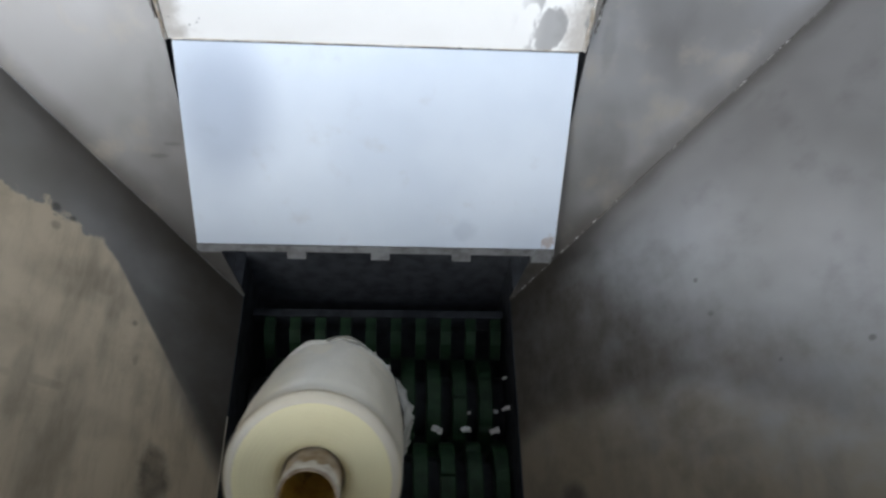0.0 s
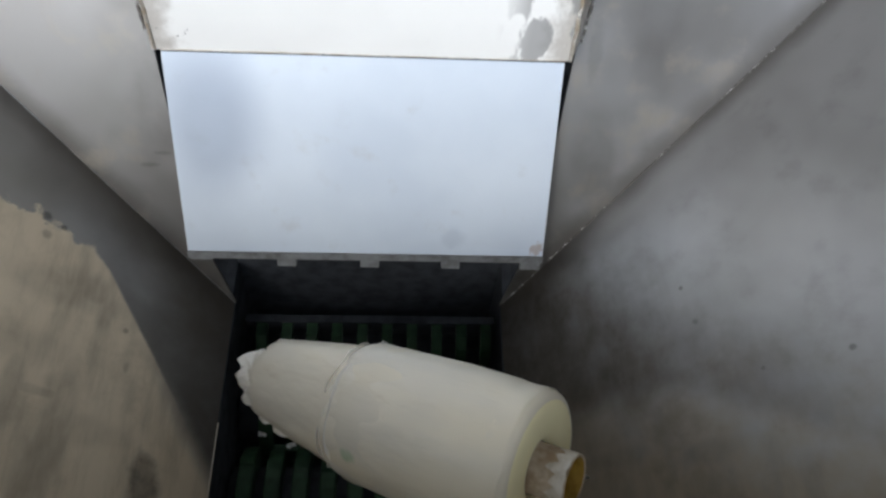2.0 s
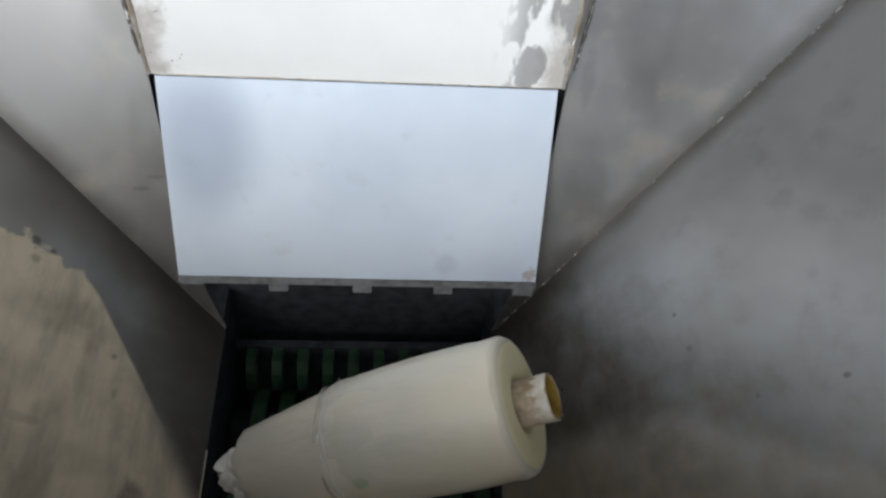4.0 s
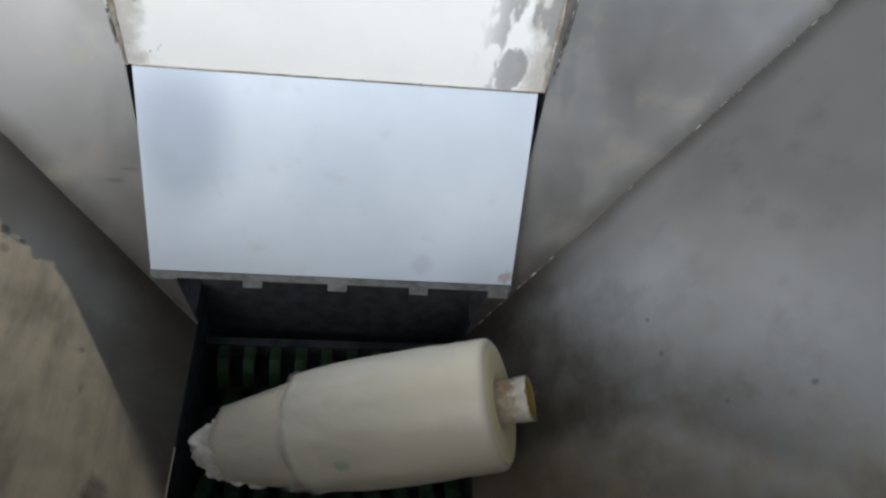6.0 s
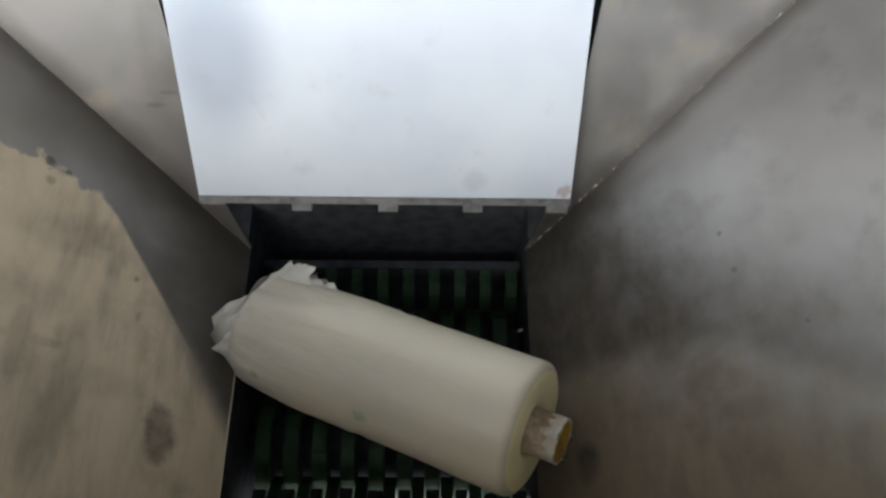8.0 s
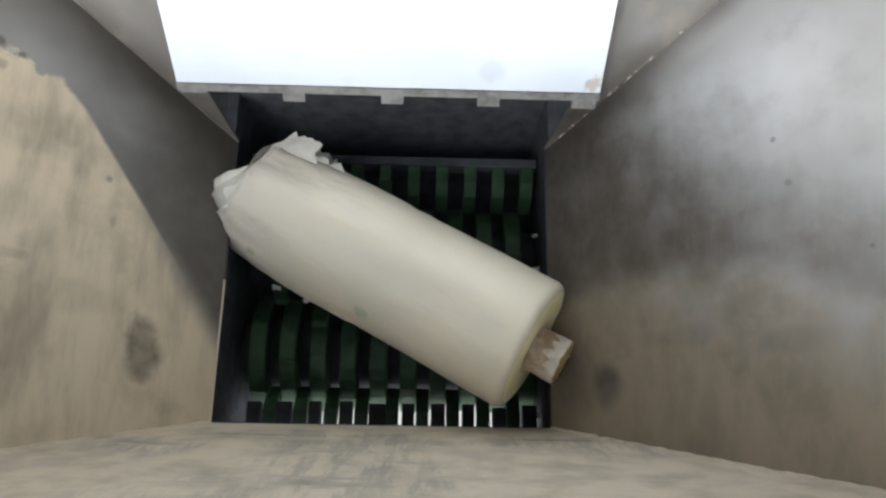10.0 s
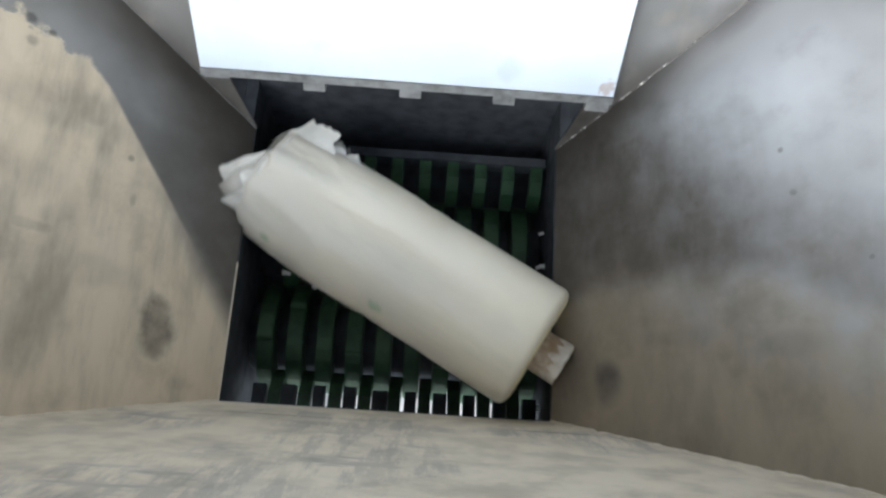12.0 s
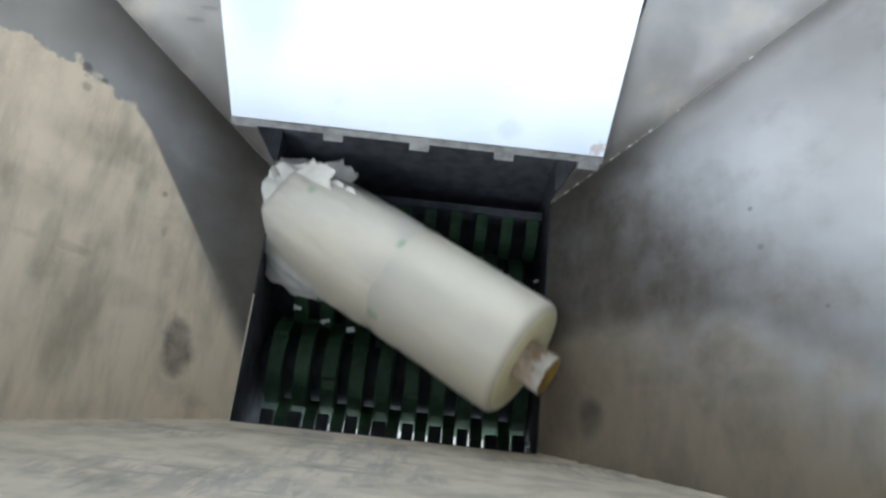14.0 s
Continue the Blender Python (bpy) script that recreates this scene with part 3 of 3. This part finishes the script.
def build_stops():
    """Dark greasy blocks on the front rail, one facing each disc, leaving slits to the floor below."""
    rng = random.Random(3)
    for i in range(10):
        half, reach = rng.uniform(0.0125, 0.0175), rng.uniform(0.046, 0.054)
        ob = part("stop_block", block(-half, half, 0.001, reach, -0.018, 0.012, 0.002), M_DARK, front_comb, "dark greasy stop block")
        ob.location = (FIRST + PITCH * i + rng.uniform(-0.003, 0.003), 0, 0)


build_stops()


# ---- torn scraps caught on the cutters ----
def build_scraps():
    rng = random.Random(5)
    spots = [(0.148, 0.585, -0.085, 0.028), (0.218, 0.585, -0.085, 0.028), (0.288, 0.582, -0.085, 0.026), (0.224, 0.625, -0.08, 0.014), (0.290, 0.63, -0.08, 0.016),
             (0.318, 0.636, -0.075, 0.022), (0.318, 0.715, -0.075, 0.014), (-0.252, 0.585, -0.085, 0.020), (-0.180, 0.56, -0.085, 0.024), (-0.118, 0.545, -0.085, 0.022), (0.316, 0.322, -0.085, 0.026)]
    for i, (x, y, z, s) in enumerate(spots):
        bm = bmesh.new()
        bmesh.ops.create_grid(bm, x_segments=4, y_segments=3, size=0.5)
        for v in bm.verts:
            v.co = (v.co.x * s * rng.uniform(0.85, 1.1), v.co.y * s * 0.55 * rng.uniform(0.7, 1.2), rng.uniform(-0.12, 0.12) * s)
        bmesh.ops.solidify(bm, geom=bm.faces[:], thickness=0.0006)
        ob = part("film_scrap", bm, M_SCRAP)
        ob.matrix_basis = pose(x, y, z, rng.uniform(-20, 20), rng.uniform(-20, 20), rng.uniform(-25, 25))
        tagged(ob, "small torn white film scrap lying on the cutters", "film scrap", "film scraps")


build_scraps()

# ---- the film roll: its own z axis runs from the chewed end up to the clean end (0) ----
RADIUS = 0.13


def lathe(profile, segs, wobble=None):
    bm = bmesh.new()
    rings = []
    for z, r in profile:
        ring = []
        for j in range(segs):
            a = math.tau * j / segs
            q, dz = (r, 0.0) if wobble is None else wobble(z, r, a)
            ring.append(bm.verts.new((math.cos(a) * q, math.sin(a) * q, z + dz)))
        rings.append(ring)
    for p, q in zip(rings, rings[1:]):
        for j in range(segs):
            bm.faces.new((p[j], p[(j + 1) % segs], q[(j + 1) % segs], q[j]))
    return bm


def body_radius(z):
    """The winding keeps its size near the clean end and is eaten to a blunt cone at the other."""
    u = min(1.0, max(0.0, (-z - 0.31) / 0.27))
    return RADIUS - 0.045 * u


def crumple(size, seed, squash=(1.0, 1.0, 1.0)):
    """A wad of torn film: a sheet pressed into sharp folds."""
    bm = bmesh.new()
    bmesh.ops.create_icosphere(bm, subdivisions=3, radius=1.0)
    for v in bm.verts:
        d = v.co.normalized()
        r = 0.70 + 0.8 * (0.4 - abs(noise.noise(d * 1.4 + Vector((seed, 0, 0))))) + 0.35 * (0.4 - abs(noise.noise(d * 3.1 + Vector((0, seed, 0))))) + 0.05 * noise.noise(d * 9 + Vector((0, 0, seed)))
        v.co = Vector((d.x * squash[0], d.y * squash[1], d.z * squash[2])) * r * size
    return bm


def build_roll():
    roll = thing("film_roll", "large cream film roll on a card core, one end chewed ragged", "film roll")

    def wob(z, r, a):
        eaten = max(0.0, (-z - 0.25) / 0.33)
        n = noise.noise(Vector((math.cos(a) * 2.2, math.sin(a) * 2.2, z * 7)))
        m = noise.noise(Vector((math.cos(a) * 6, math.sin(a) * 6, z * 22 + 5)))
        fold = 1 - abs(noise.noise(Vector((math.cos(a) * 3.5 + 9, math.sin(a) * 3.5, z * 5 + a * 0.5)))) * 2
        q = r + 0.0012 * n + eaten * (0.005 * n + 0.003 * m) + 0.002 * fold * min(1.0, eaten)
        return q, (0.03 * m + 0.02 * n) * max(0.0, eaten - 0.75) * 2.0

    round_edge = [(-0.0185 + 0.0165 * math.sin(radians(q)), RADIUS - 0.0165 + 0.0165 * math.cos(radians(q))) for q in (84, 66, 48, 32, 16, 0)]
    prof = round_edge + [(-0.0185 - 0.5615 * i / 44, body_radius(-0.0185 - 0.5615 * i / 44)) for i in range(1, 45)]
    prof += [(-0.597, 0.083), (-0.607, 0.066), (-0.612, 0.04), (-0.612, 0.001)]
    smooth(part("film_winding", lathe(prof, 72, wob), M_ROLL, roll, "smooth cream layers of wound film"))
    face = [round_edge[0], (0.0, RADIUS - 0.022), (0.0005, 0.10), (0.0, 0.09), (0.0008, 0.07), (-0.001, 0.058), (-0.006, 0.051), (-0.016, 0.046)]
    smooth(part("end_face", lathe(face, 72), M_END, roll, "pale yellow flat end of the winding"))
    # wads of torn film pulled out of the eaten end
    for x, y, z, size, seed, sq in ((-0.012, 0.012, -0.635, 0.052, 2.0, (1.0, 0.95, 1.05)), (-0.040, -0.020, -0.615, 0.036, 5.0, (1.0, 0.9, 1.2)), (0.030, 0.016, -0.610, 0.040, 9.0, (0.9, 1.0, 0.9)),
                                    (-0.066, -0.034, -0.575, 0.022, 13.0, (0.8, 0.8, 1.4)), (-0.075, -0.050, -0.535, 0.018, 17.0, (0.7, 0.7, 1.5))):
        wad = part("torn_wad", crumple(size, seed, sq), M_WAD, roll, "crumpled white torn film")
        wad.location = (x, y, z)

    # outer sleeve of slack film, which works loose and slips off towards the eaten end
    def slack(z, r, a):
        tail = max(0.0, (-z - 0.40) / 0.25)
        n = noise.noise(Vector((math.cos(a) * 2.2 + 3, math.sin(a) * 2.2, z * 5)))
        m = noise.noise(Vector((math.cos(a) * 5, math.sin(a) * 5, z * 16 + 2)))
        fold = 1 - 2.2 * abs(noise.noise(Vector((math.cos(a) * 1.5 + 6, math.sin(a) * 1.5, z * 2.2 + a * 0.2))))
        pleat = 1 - 2.2 * abs(noise.noise(Vector((math.cos(a) * 3.4 + 2, math.sin(a) * 3.4, z * 6 + 9))))
        q = r + (0.001 + 0.004 * tail) * n + 0.003 * tail * m + 0.0030 * fold * (0.4 + 0.9 * tail) + 0.0028 * pleat * (0.2 + tail)
        slant = max(0.0, 1 - (-z - 0.29) / 0.08)
        dz = (0.030 * n + 0.022 * m) * max(0.0, tail - 0.45) + slant * (0.008 * (math.cos(a - 0.5) - 1) - 0.01 * abs(n) + 0.004 * m)
        hug = min(1.0, max(0.0, slant * 1.6 - 0.4))
        return q + (body_radius(z + dz) + 0.0014 * (1 + n) - q) * hug, dz

    tube = [(-0.29 - 0.355 * i / 36, RADIUS + 0.0006 + 0.002 * min(1.0, i / 12) - 0.011 * max(0.0, (i / 36 - 0.35) / 0.65) ** 1.6) for i in range(37)]
    tube += [(-0.648, 0.118), (-0.655, 0.110)]
    sleeve = smooth(part("slack_sleeve", lathe(tube, 90, slack), M_ROLL, roll, "slack cream film sleeve with soft creases"))
    # a ragged skirt of half-torn layers along one side of the tail
    bm = bmesh.new()
    grid = []
    for u in range(19):
        row = []
        for v in range(61):
            s, w = u / 18, v / 60 - 0.5
            a = 5.41 + w * 1.9
            rag = noise.noise(Vector((w * 6, 3, 1))) + 0.6 * noise.noise(Vector((w * 17, 8, 2))) + 0.3 * noise.noise(Vector((w * 40, 5, 4)))
            lump = 1 - 2 * abs(noise.noise(Vector((s * 3.2, w * 9, 33))))
            out = 0.1335 + (0.018 + 0.018 * lump + 0.014 * rag) * math.sin(math.pi * min(1.0, 0.05 + s * 0.85)) * (1 - (2 * abs(w)) ** 4) - 0.010 * s
            row.append(bm.verts.new((math.cos(a) * out, math.sin(a) * out, -0.47 - 0.19 * s * (1 + 0.22 * rag) - 0.03 * w)))
        grid.append(row)
    for u in range(18):
        for v in range(60):
            bm.faces.new((grid[u][v], grid[u][v + 1], grid[u + 1][v + 1], grid[u + 1][v]))
    skirt = smooth(part("torn_skirt", bm, M_FILM, roll, "half-torn fluffy film layers"))
    # the gathered end flares out again beyond the pinch, longest on one side, like a twisted wrapper
    for layer, (reach, flare, turn, material) in enumerate(((0.125, 0.128, 3.85, M_FILM), (0.090, 0.114, 3.0, M_FILM), (0.070, 0.118, 3.4, M_HAZE))):
        bm = bmesh.new()
        rings = []
        seed = 7.0 * layer
        for u in range(17):
            ring = []
            for v in range(120):
                s, a = u / 16, math.tau * v / 120
                c, d = math.cos(a), math.sin(a)
                side = 0.05 + 0.95 * max(0.0, math.cos(a - turn)) ** 1.3
                rag = noise.noise(Vector((c * 2.4, d * 2.4, seed))) + 0.3 * noise.noise(Vector((c * 7, d * 7, seed + 3))) + 0.12 * noise.noise(Vector((c * 18, d * 18, seed)))
                z = -0.632 - 0.012 * layer - reach * s * side * (1 + 0.35 * rag)
                fold = 1 - 2.4 * abs(noise.noise(Vector((c * 1.7, d * 1.7, seed + s * 0.5))))
                crease = 1 - 2 * abs(noise.noise(Vector((c * 8, d * 8, seed + 20 + s * 2))))
                r = 0.108 + (flare - 0.108) * s ** 0.7 * (0.4 + 0.6 * side) + (0.017 * fold + 0.0015 * crease) * s ** 0.6 - 0.012 * s * s * side
                ring.append(bm.verts.new((c * r, d * r, z)))
            rings.append(ring)
        for p, q in zip(rings, rings[1:]):
            for v in range(120):
                bm.faces.new((p[v], p[(v + 1) % 120], q[(v + 1) % 120], q[v]))
        smooth(part("torn_rim", bm, material, sleeve, "crumpled translucent torn film rim"))
    tube = [(-0.25, 0.043), (0.055, 0.043), (0.058, 0.0415), (0.056, 0.0385)]
    core = smooth(part("core", lathe(tube, 40), M_CORE, roll, "brown card tube sticking out"))
    smooth(part("core_inside", lathe([(0.056, 0.0385), (-0.25, 0.038), (-0.25, 0.001)], 40), M_INNER, core, "ochre inside of the tube"))

    def torn(z, r, a):
        n = noise.noise(Vector((math.cos(a) * 3, math.sin(a) * 3, 2)))
        return r, 0.045 * n * (1 if z < 0.05 else 0.12)
    smooth(part("paper_label", lathe([(0.032, 0.0436), (0.044, 0.0440), (0.056, 0.0437)], 40, torn), M_PAPER, core, "torn white paper wrap"))
    # two longer loose sheets standing off the side near the chewed end
    wings = []
    for a, z0, tall, seed in ((0.55, -0.60, 0.045, 3.0), (1.15, -0.600, 0.050, 7.0), (0.95, -0.53, 0.026, 12.0)):
        bm = bmesh.new()
        grid = []
        for u in range(8):
            row = []
            for v in range(9):
                s, w = u / 7, v / 8 - 0.5
                ang = a - s * 0.9 * tall / RADIUS
                out = RADIUS * 0.87 + 0.001 + tall * s ** 1.4 * (1 + 0.5 * noise.noise(Vector((w * 4, seed, 0))))
                row.append(bm.verts.new((math.cos(ang) * out, math.sin(ang) * out, z0 + w * 0.13 * (1 - 0.5 * s) + 0.02 * noise.noise(Vector((s * 3, w * 3, seed))))))
            grid.append(row)
        for u in range(7):
            for v in range(8):
                bm.faces.new((grid[u][v], grid[u][v + 1], grid[u + 1][v + 1], grid[u + 1][v]))
        wings.append(smooth(part("loose_wing", bm, M_FILM, roll, "loose torn film wing")))
    # thin film flap that swings round the roll
    bm = bmesh.new()
    grid = []
    for u in range(11):
        row = []
        for v in range(9):
            s, w = u / 10, v / 8
            ripple = 0.012 * s * noise.noise(Vector((s * 3, w * 4, 4)))
            x = RADIUS * 0.93 + 0.10 * s + ripple
            row.append(bm.verts.new((x, 0.17 * s - 0.04 * s * s + ripple, -0.50 + 0.08 * s + (0.42 - 0.34 * s) * w + 0.30 * s)))
        grid.append(row)
    for u in range(10):
        for v in range(8):
            bm.faces.new((grid[u][v], grid[u][v + 1], grid[u + 1][v + 1], grid[u + 1][v]))
    flap = smooth(part("film_flap", bm, M_HAZE, roll, "thin clear film flap hanging off the roll"))
    return roll, flap, sleeve, skirt, wings


film_roll, film_flap, film_sleeve, film_skirt, film_wings = build_roll()

ROLL = [
    (0, (-0.071, 0.298, 0.592), (-0.077, 0.713, 0.028)),
    (0.2, (-0.024, 0.310, 0.570), (-0.094, 0.722, 0.008)),
    (0.4, (-0.075, 0.273, 0.630), (-0.109, 0.703, 0.079)),
    (0.6, (-0.072, 0.270, 0.649), (-0.109, 0.694, 0.093)),
    (0.8, (-0.052, 0.279, 0.621), (-0.108, 0.697, 0.062)),
    (1, (-0.065, 0.274, 0.612), (-0.112, 0.693, 0.054)),
    (1.2, (-0.053, 0.278, 0.604), (-0.109, 0.692, 0.043)),
    (1.4, (-0.021, 0.303, 0.574), (-0.106, 0.678, -0.011)),
    (1.5, (-0.015, 0.306, 0.553), (-0.095, 0.688, -0.028)),
    (1.6, (-0.034, 0.292, 0.573), (-0.135, 0.679, -0.002)),
    (1.7, (-0.036, 0.282, 0.594), (-0.140, 0.674, 0.024)),
    (1.8, (0.082, 0.317, 0.555), (-0.207, 0.658, 0.017)),
    (1.9, (0.238, 0.343, 0.525), (-0.242, 0.642, 0.111)),
    (2, (0.312, 0.350, 0.508), (-0.256, 0.645, 0.205)),
    (2.2, (0.315, 0.361, 0.478), (-0.270, 0.650, 0.207)),
    (2.5, (0.346, 0.378, 0.412), (-0.300, 0.603, 0.195)),
    (2.6, (0.314, 0.389, 0.449), (-0.300, 0.609, 0.194)),
    (2.9, (0.320, 0.498, 0.479), (-0.286, 0.647, 0.163)),
    (3, (0.318, 0.480, 0.478), (-0.291, 0.622, 0.162)),
    (3.2, (0.321, 0.496, 0.462), (-0.295, 0.601, 0.145)),
    (5.3, (0.313, 0.722, 0.335), (-0.280, 0.552, 0.005)),
    (5.5, (0.340, 0.876, 0.127), (-0.285, 0.545, 0.045)),
    (5.6, (0.322, 0.835, 0.170), (-0.285, 0.552, 0.050)),
    (5.8, (0.300, 0.645, 0.362), (-0.278, 0.588, -0.029)),
    (6, (0.346, 0.581, 0.338), (-0.295, 0.569, 0.043)),
    (6.1, (0.325, 0.549, 0.330), (-0.300, 0.612, 0.015)),
    (6.3, (0.310, 0.441, 0.284), (-0.310, 0.706, 0.095)),
    (6.6, (0.314, 0.390, 0.247), (-0.311, 0.680, 0.105)),
    (6.8, (0.285, 0.369, 0.252), (-0.298, 0.740, 0.139)),
    (7, (0.298, 0.410, 0.241), (-0.294, 0.722, 0.037)),
    (7.2, (0.292, 0.409, 0.308), (-0.299, 0.697, 0.069)),
    (7.5, (0.268, 0.374, 0.280), (-0.289, 0.782, 0.108)),
    (7.7, (0.295, 0.393, 0.282), (-0.293, 0.717, 0.085)),
    (8, (0.295, 0.398, 0.266), (-0.306, 0.683, 0.049)),
    (8.2, (0.273, 0.385, 0.218), (-0.298, 0.749, 0.040)),
    (8.4, (0.295, 0.391, 0.196), (-0.308, 0.730, 0.045)),
    (8.5, (0.302, 0.402, 0.205), (-0.308, 0.722, 0.035)),
    (8.7, (0.297, 0.391, 0.210), (-0.312, 0.697, 0.022)),
    (10.8, (0.282, 0.445, 0.114), (-0.306, 0.810, 0.010)),
    (11, (0.296, 0.425, 0.169), (-0.287, 0.780, 0.017)),
    (11.1, (0.303, 0.411, 0.111), (-0.298, 0.756, 0.009)),
    (11.3, (0.312, 0.422, 0.073), (-0.306, 0.749, 0.025)),
    (11.5, (0.291, 0.451, 0.141), (-0.305, 0.826, 0.034)),
    (11.7, (0.293, 0.435, 0.105), (-0.322, 0.764, 0.046)),
    (11.9, (0.304, 0.413, 0.079), (-0.318, 0.733, 0.046)),
    (12.1, (0.275, 0.434, 0.126), (-0.310, 0.810, 0.044)),
    (12.3, (0.286, 0.450, 0.122), (-0.323, 0.789, 0.050)),
    (12.5, (0.296, 0.406, 0.074), (-0.319, 0.740, 0.064)),
    (12.7, (0.294, 0.448, 0.099), (-0.327, 0.771, 0.071)),
    (12.9, (0.287, 0.488, 0.124), (-0.338, 0.794, 0.048)),
    (13.1, (0.290, 0.451, 0.115), (-0.323, 0.781, 0.040)),
    (13.3, (0.281, 0.419, 0.125), (-0.321, 0.768, 0.047)),
    (13.5, (0.273, 0.493, 0.187), (-0.307, 0.838, 0.003)),
    (13.7, (0.282, 0.457, 0.169), (-0.302, 0.799, -0.008)),
    (13.9, (0.271, 0.417, 0.150), (-0.299, 0.790, -0.013)),
    (14, (0.272, 0.458, 0.170), (-0.305, 0.812, -0.007)),
]


def roll_pose(clean, chewed):
    """The roll's pose from the centres of its two ends; its y axis leans upwards."""
    axis = (Vector(clean) - Vector(chewed)).normalized()
    side = Vector((0.0, 0.35, 1.0)).cross(axis).normalized()
    up = axis.cross(side)
    return Matrix.Translation(clean) @ Matrix((side, up, axis)).transposed().to_4x4()


def motions():
    walk(film_roll, [(t, roll_pose(a, b)) for t, a, b in ROLL])
    # the flap hangs out to one side for a moment and is wound in again
    out, wound = (0.0, 0.0), (RADIUS * 0.93 + 0.05, 0.07)
    flaps = ((0.0, wound, 180), (0.4, wound, 150), (0.64, out, 135), (1.0, out, 125), (1.3, out, 140), (1.55, wound, 180), (14.0, wound, 180))
    walk(film_flap, [(t, pose(d[0], d[1], 0, 0, 0, a)) for t, d, a in flaps])
    # the sleeve slips off when the roll is thrown over, and its torn wings stand up
    walk(film_sleeve, [(t, pose(0, 0, z, 0, 0, a)) for t, z, a in ((0.0, 0.28, 100), (5.9, 0.28, 100), (6.1, 0.14, 45), (6.3, 0.0, 0), (13.3, 0.0, 0), (13.65, -0.012, -65), (14.0, -0.015, -75))])
    walk(film_skirt, [(t, pose(0, 0, z, 0, 0, a)) for t, z, a in ((0.0, 0.22, 10), (5.9, 0.22, 10), (6.3, 0.0, 0), (13.3, 0.0, 0), (13.65, -0.012, -65), (14.0, -0.015, -75))])
    for wing in film_wings:
        walk(wing, [(t, pose(0, 0, 0, 0, 0, a)) for t, a in ((0.0, -95), (5.9, -95), (6.1, -45), (6.3, 0), (13.4, 0), (13.7, 22), (14.0, 26))])
    steps = [i * 0.25 for i in range(57)]
    walk(front_shaft, [(t, pose(*FRONT_SHAFT, -200 * t)) for t in steps])
    walk(back_shaft, [(t, pose(*BACK_SHAFT, 200 * t)) for t in steps])


motions()
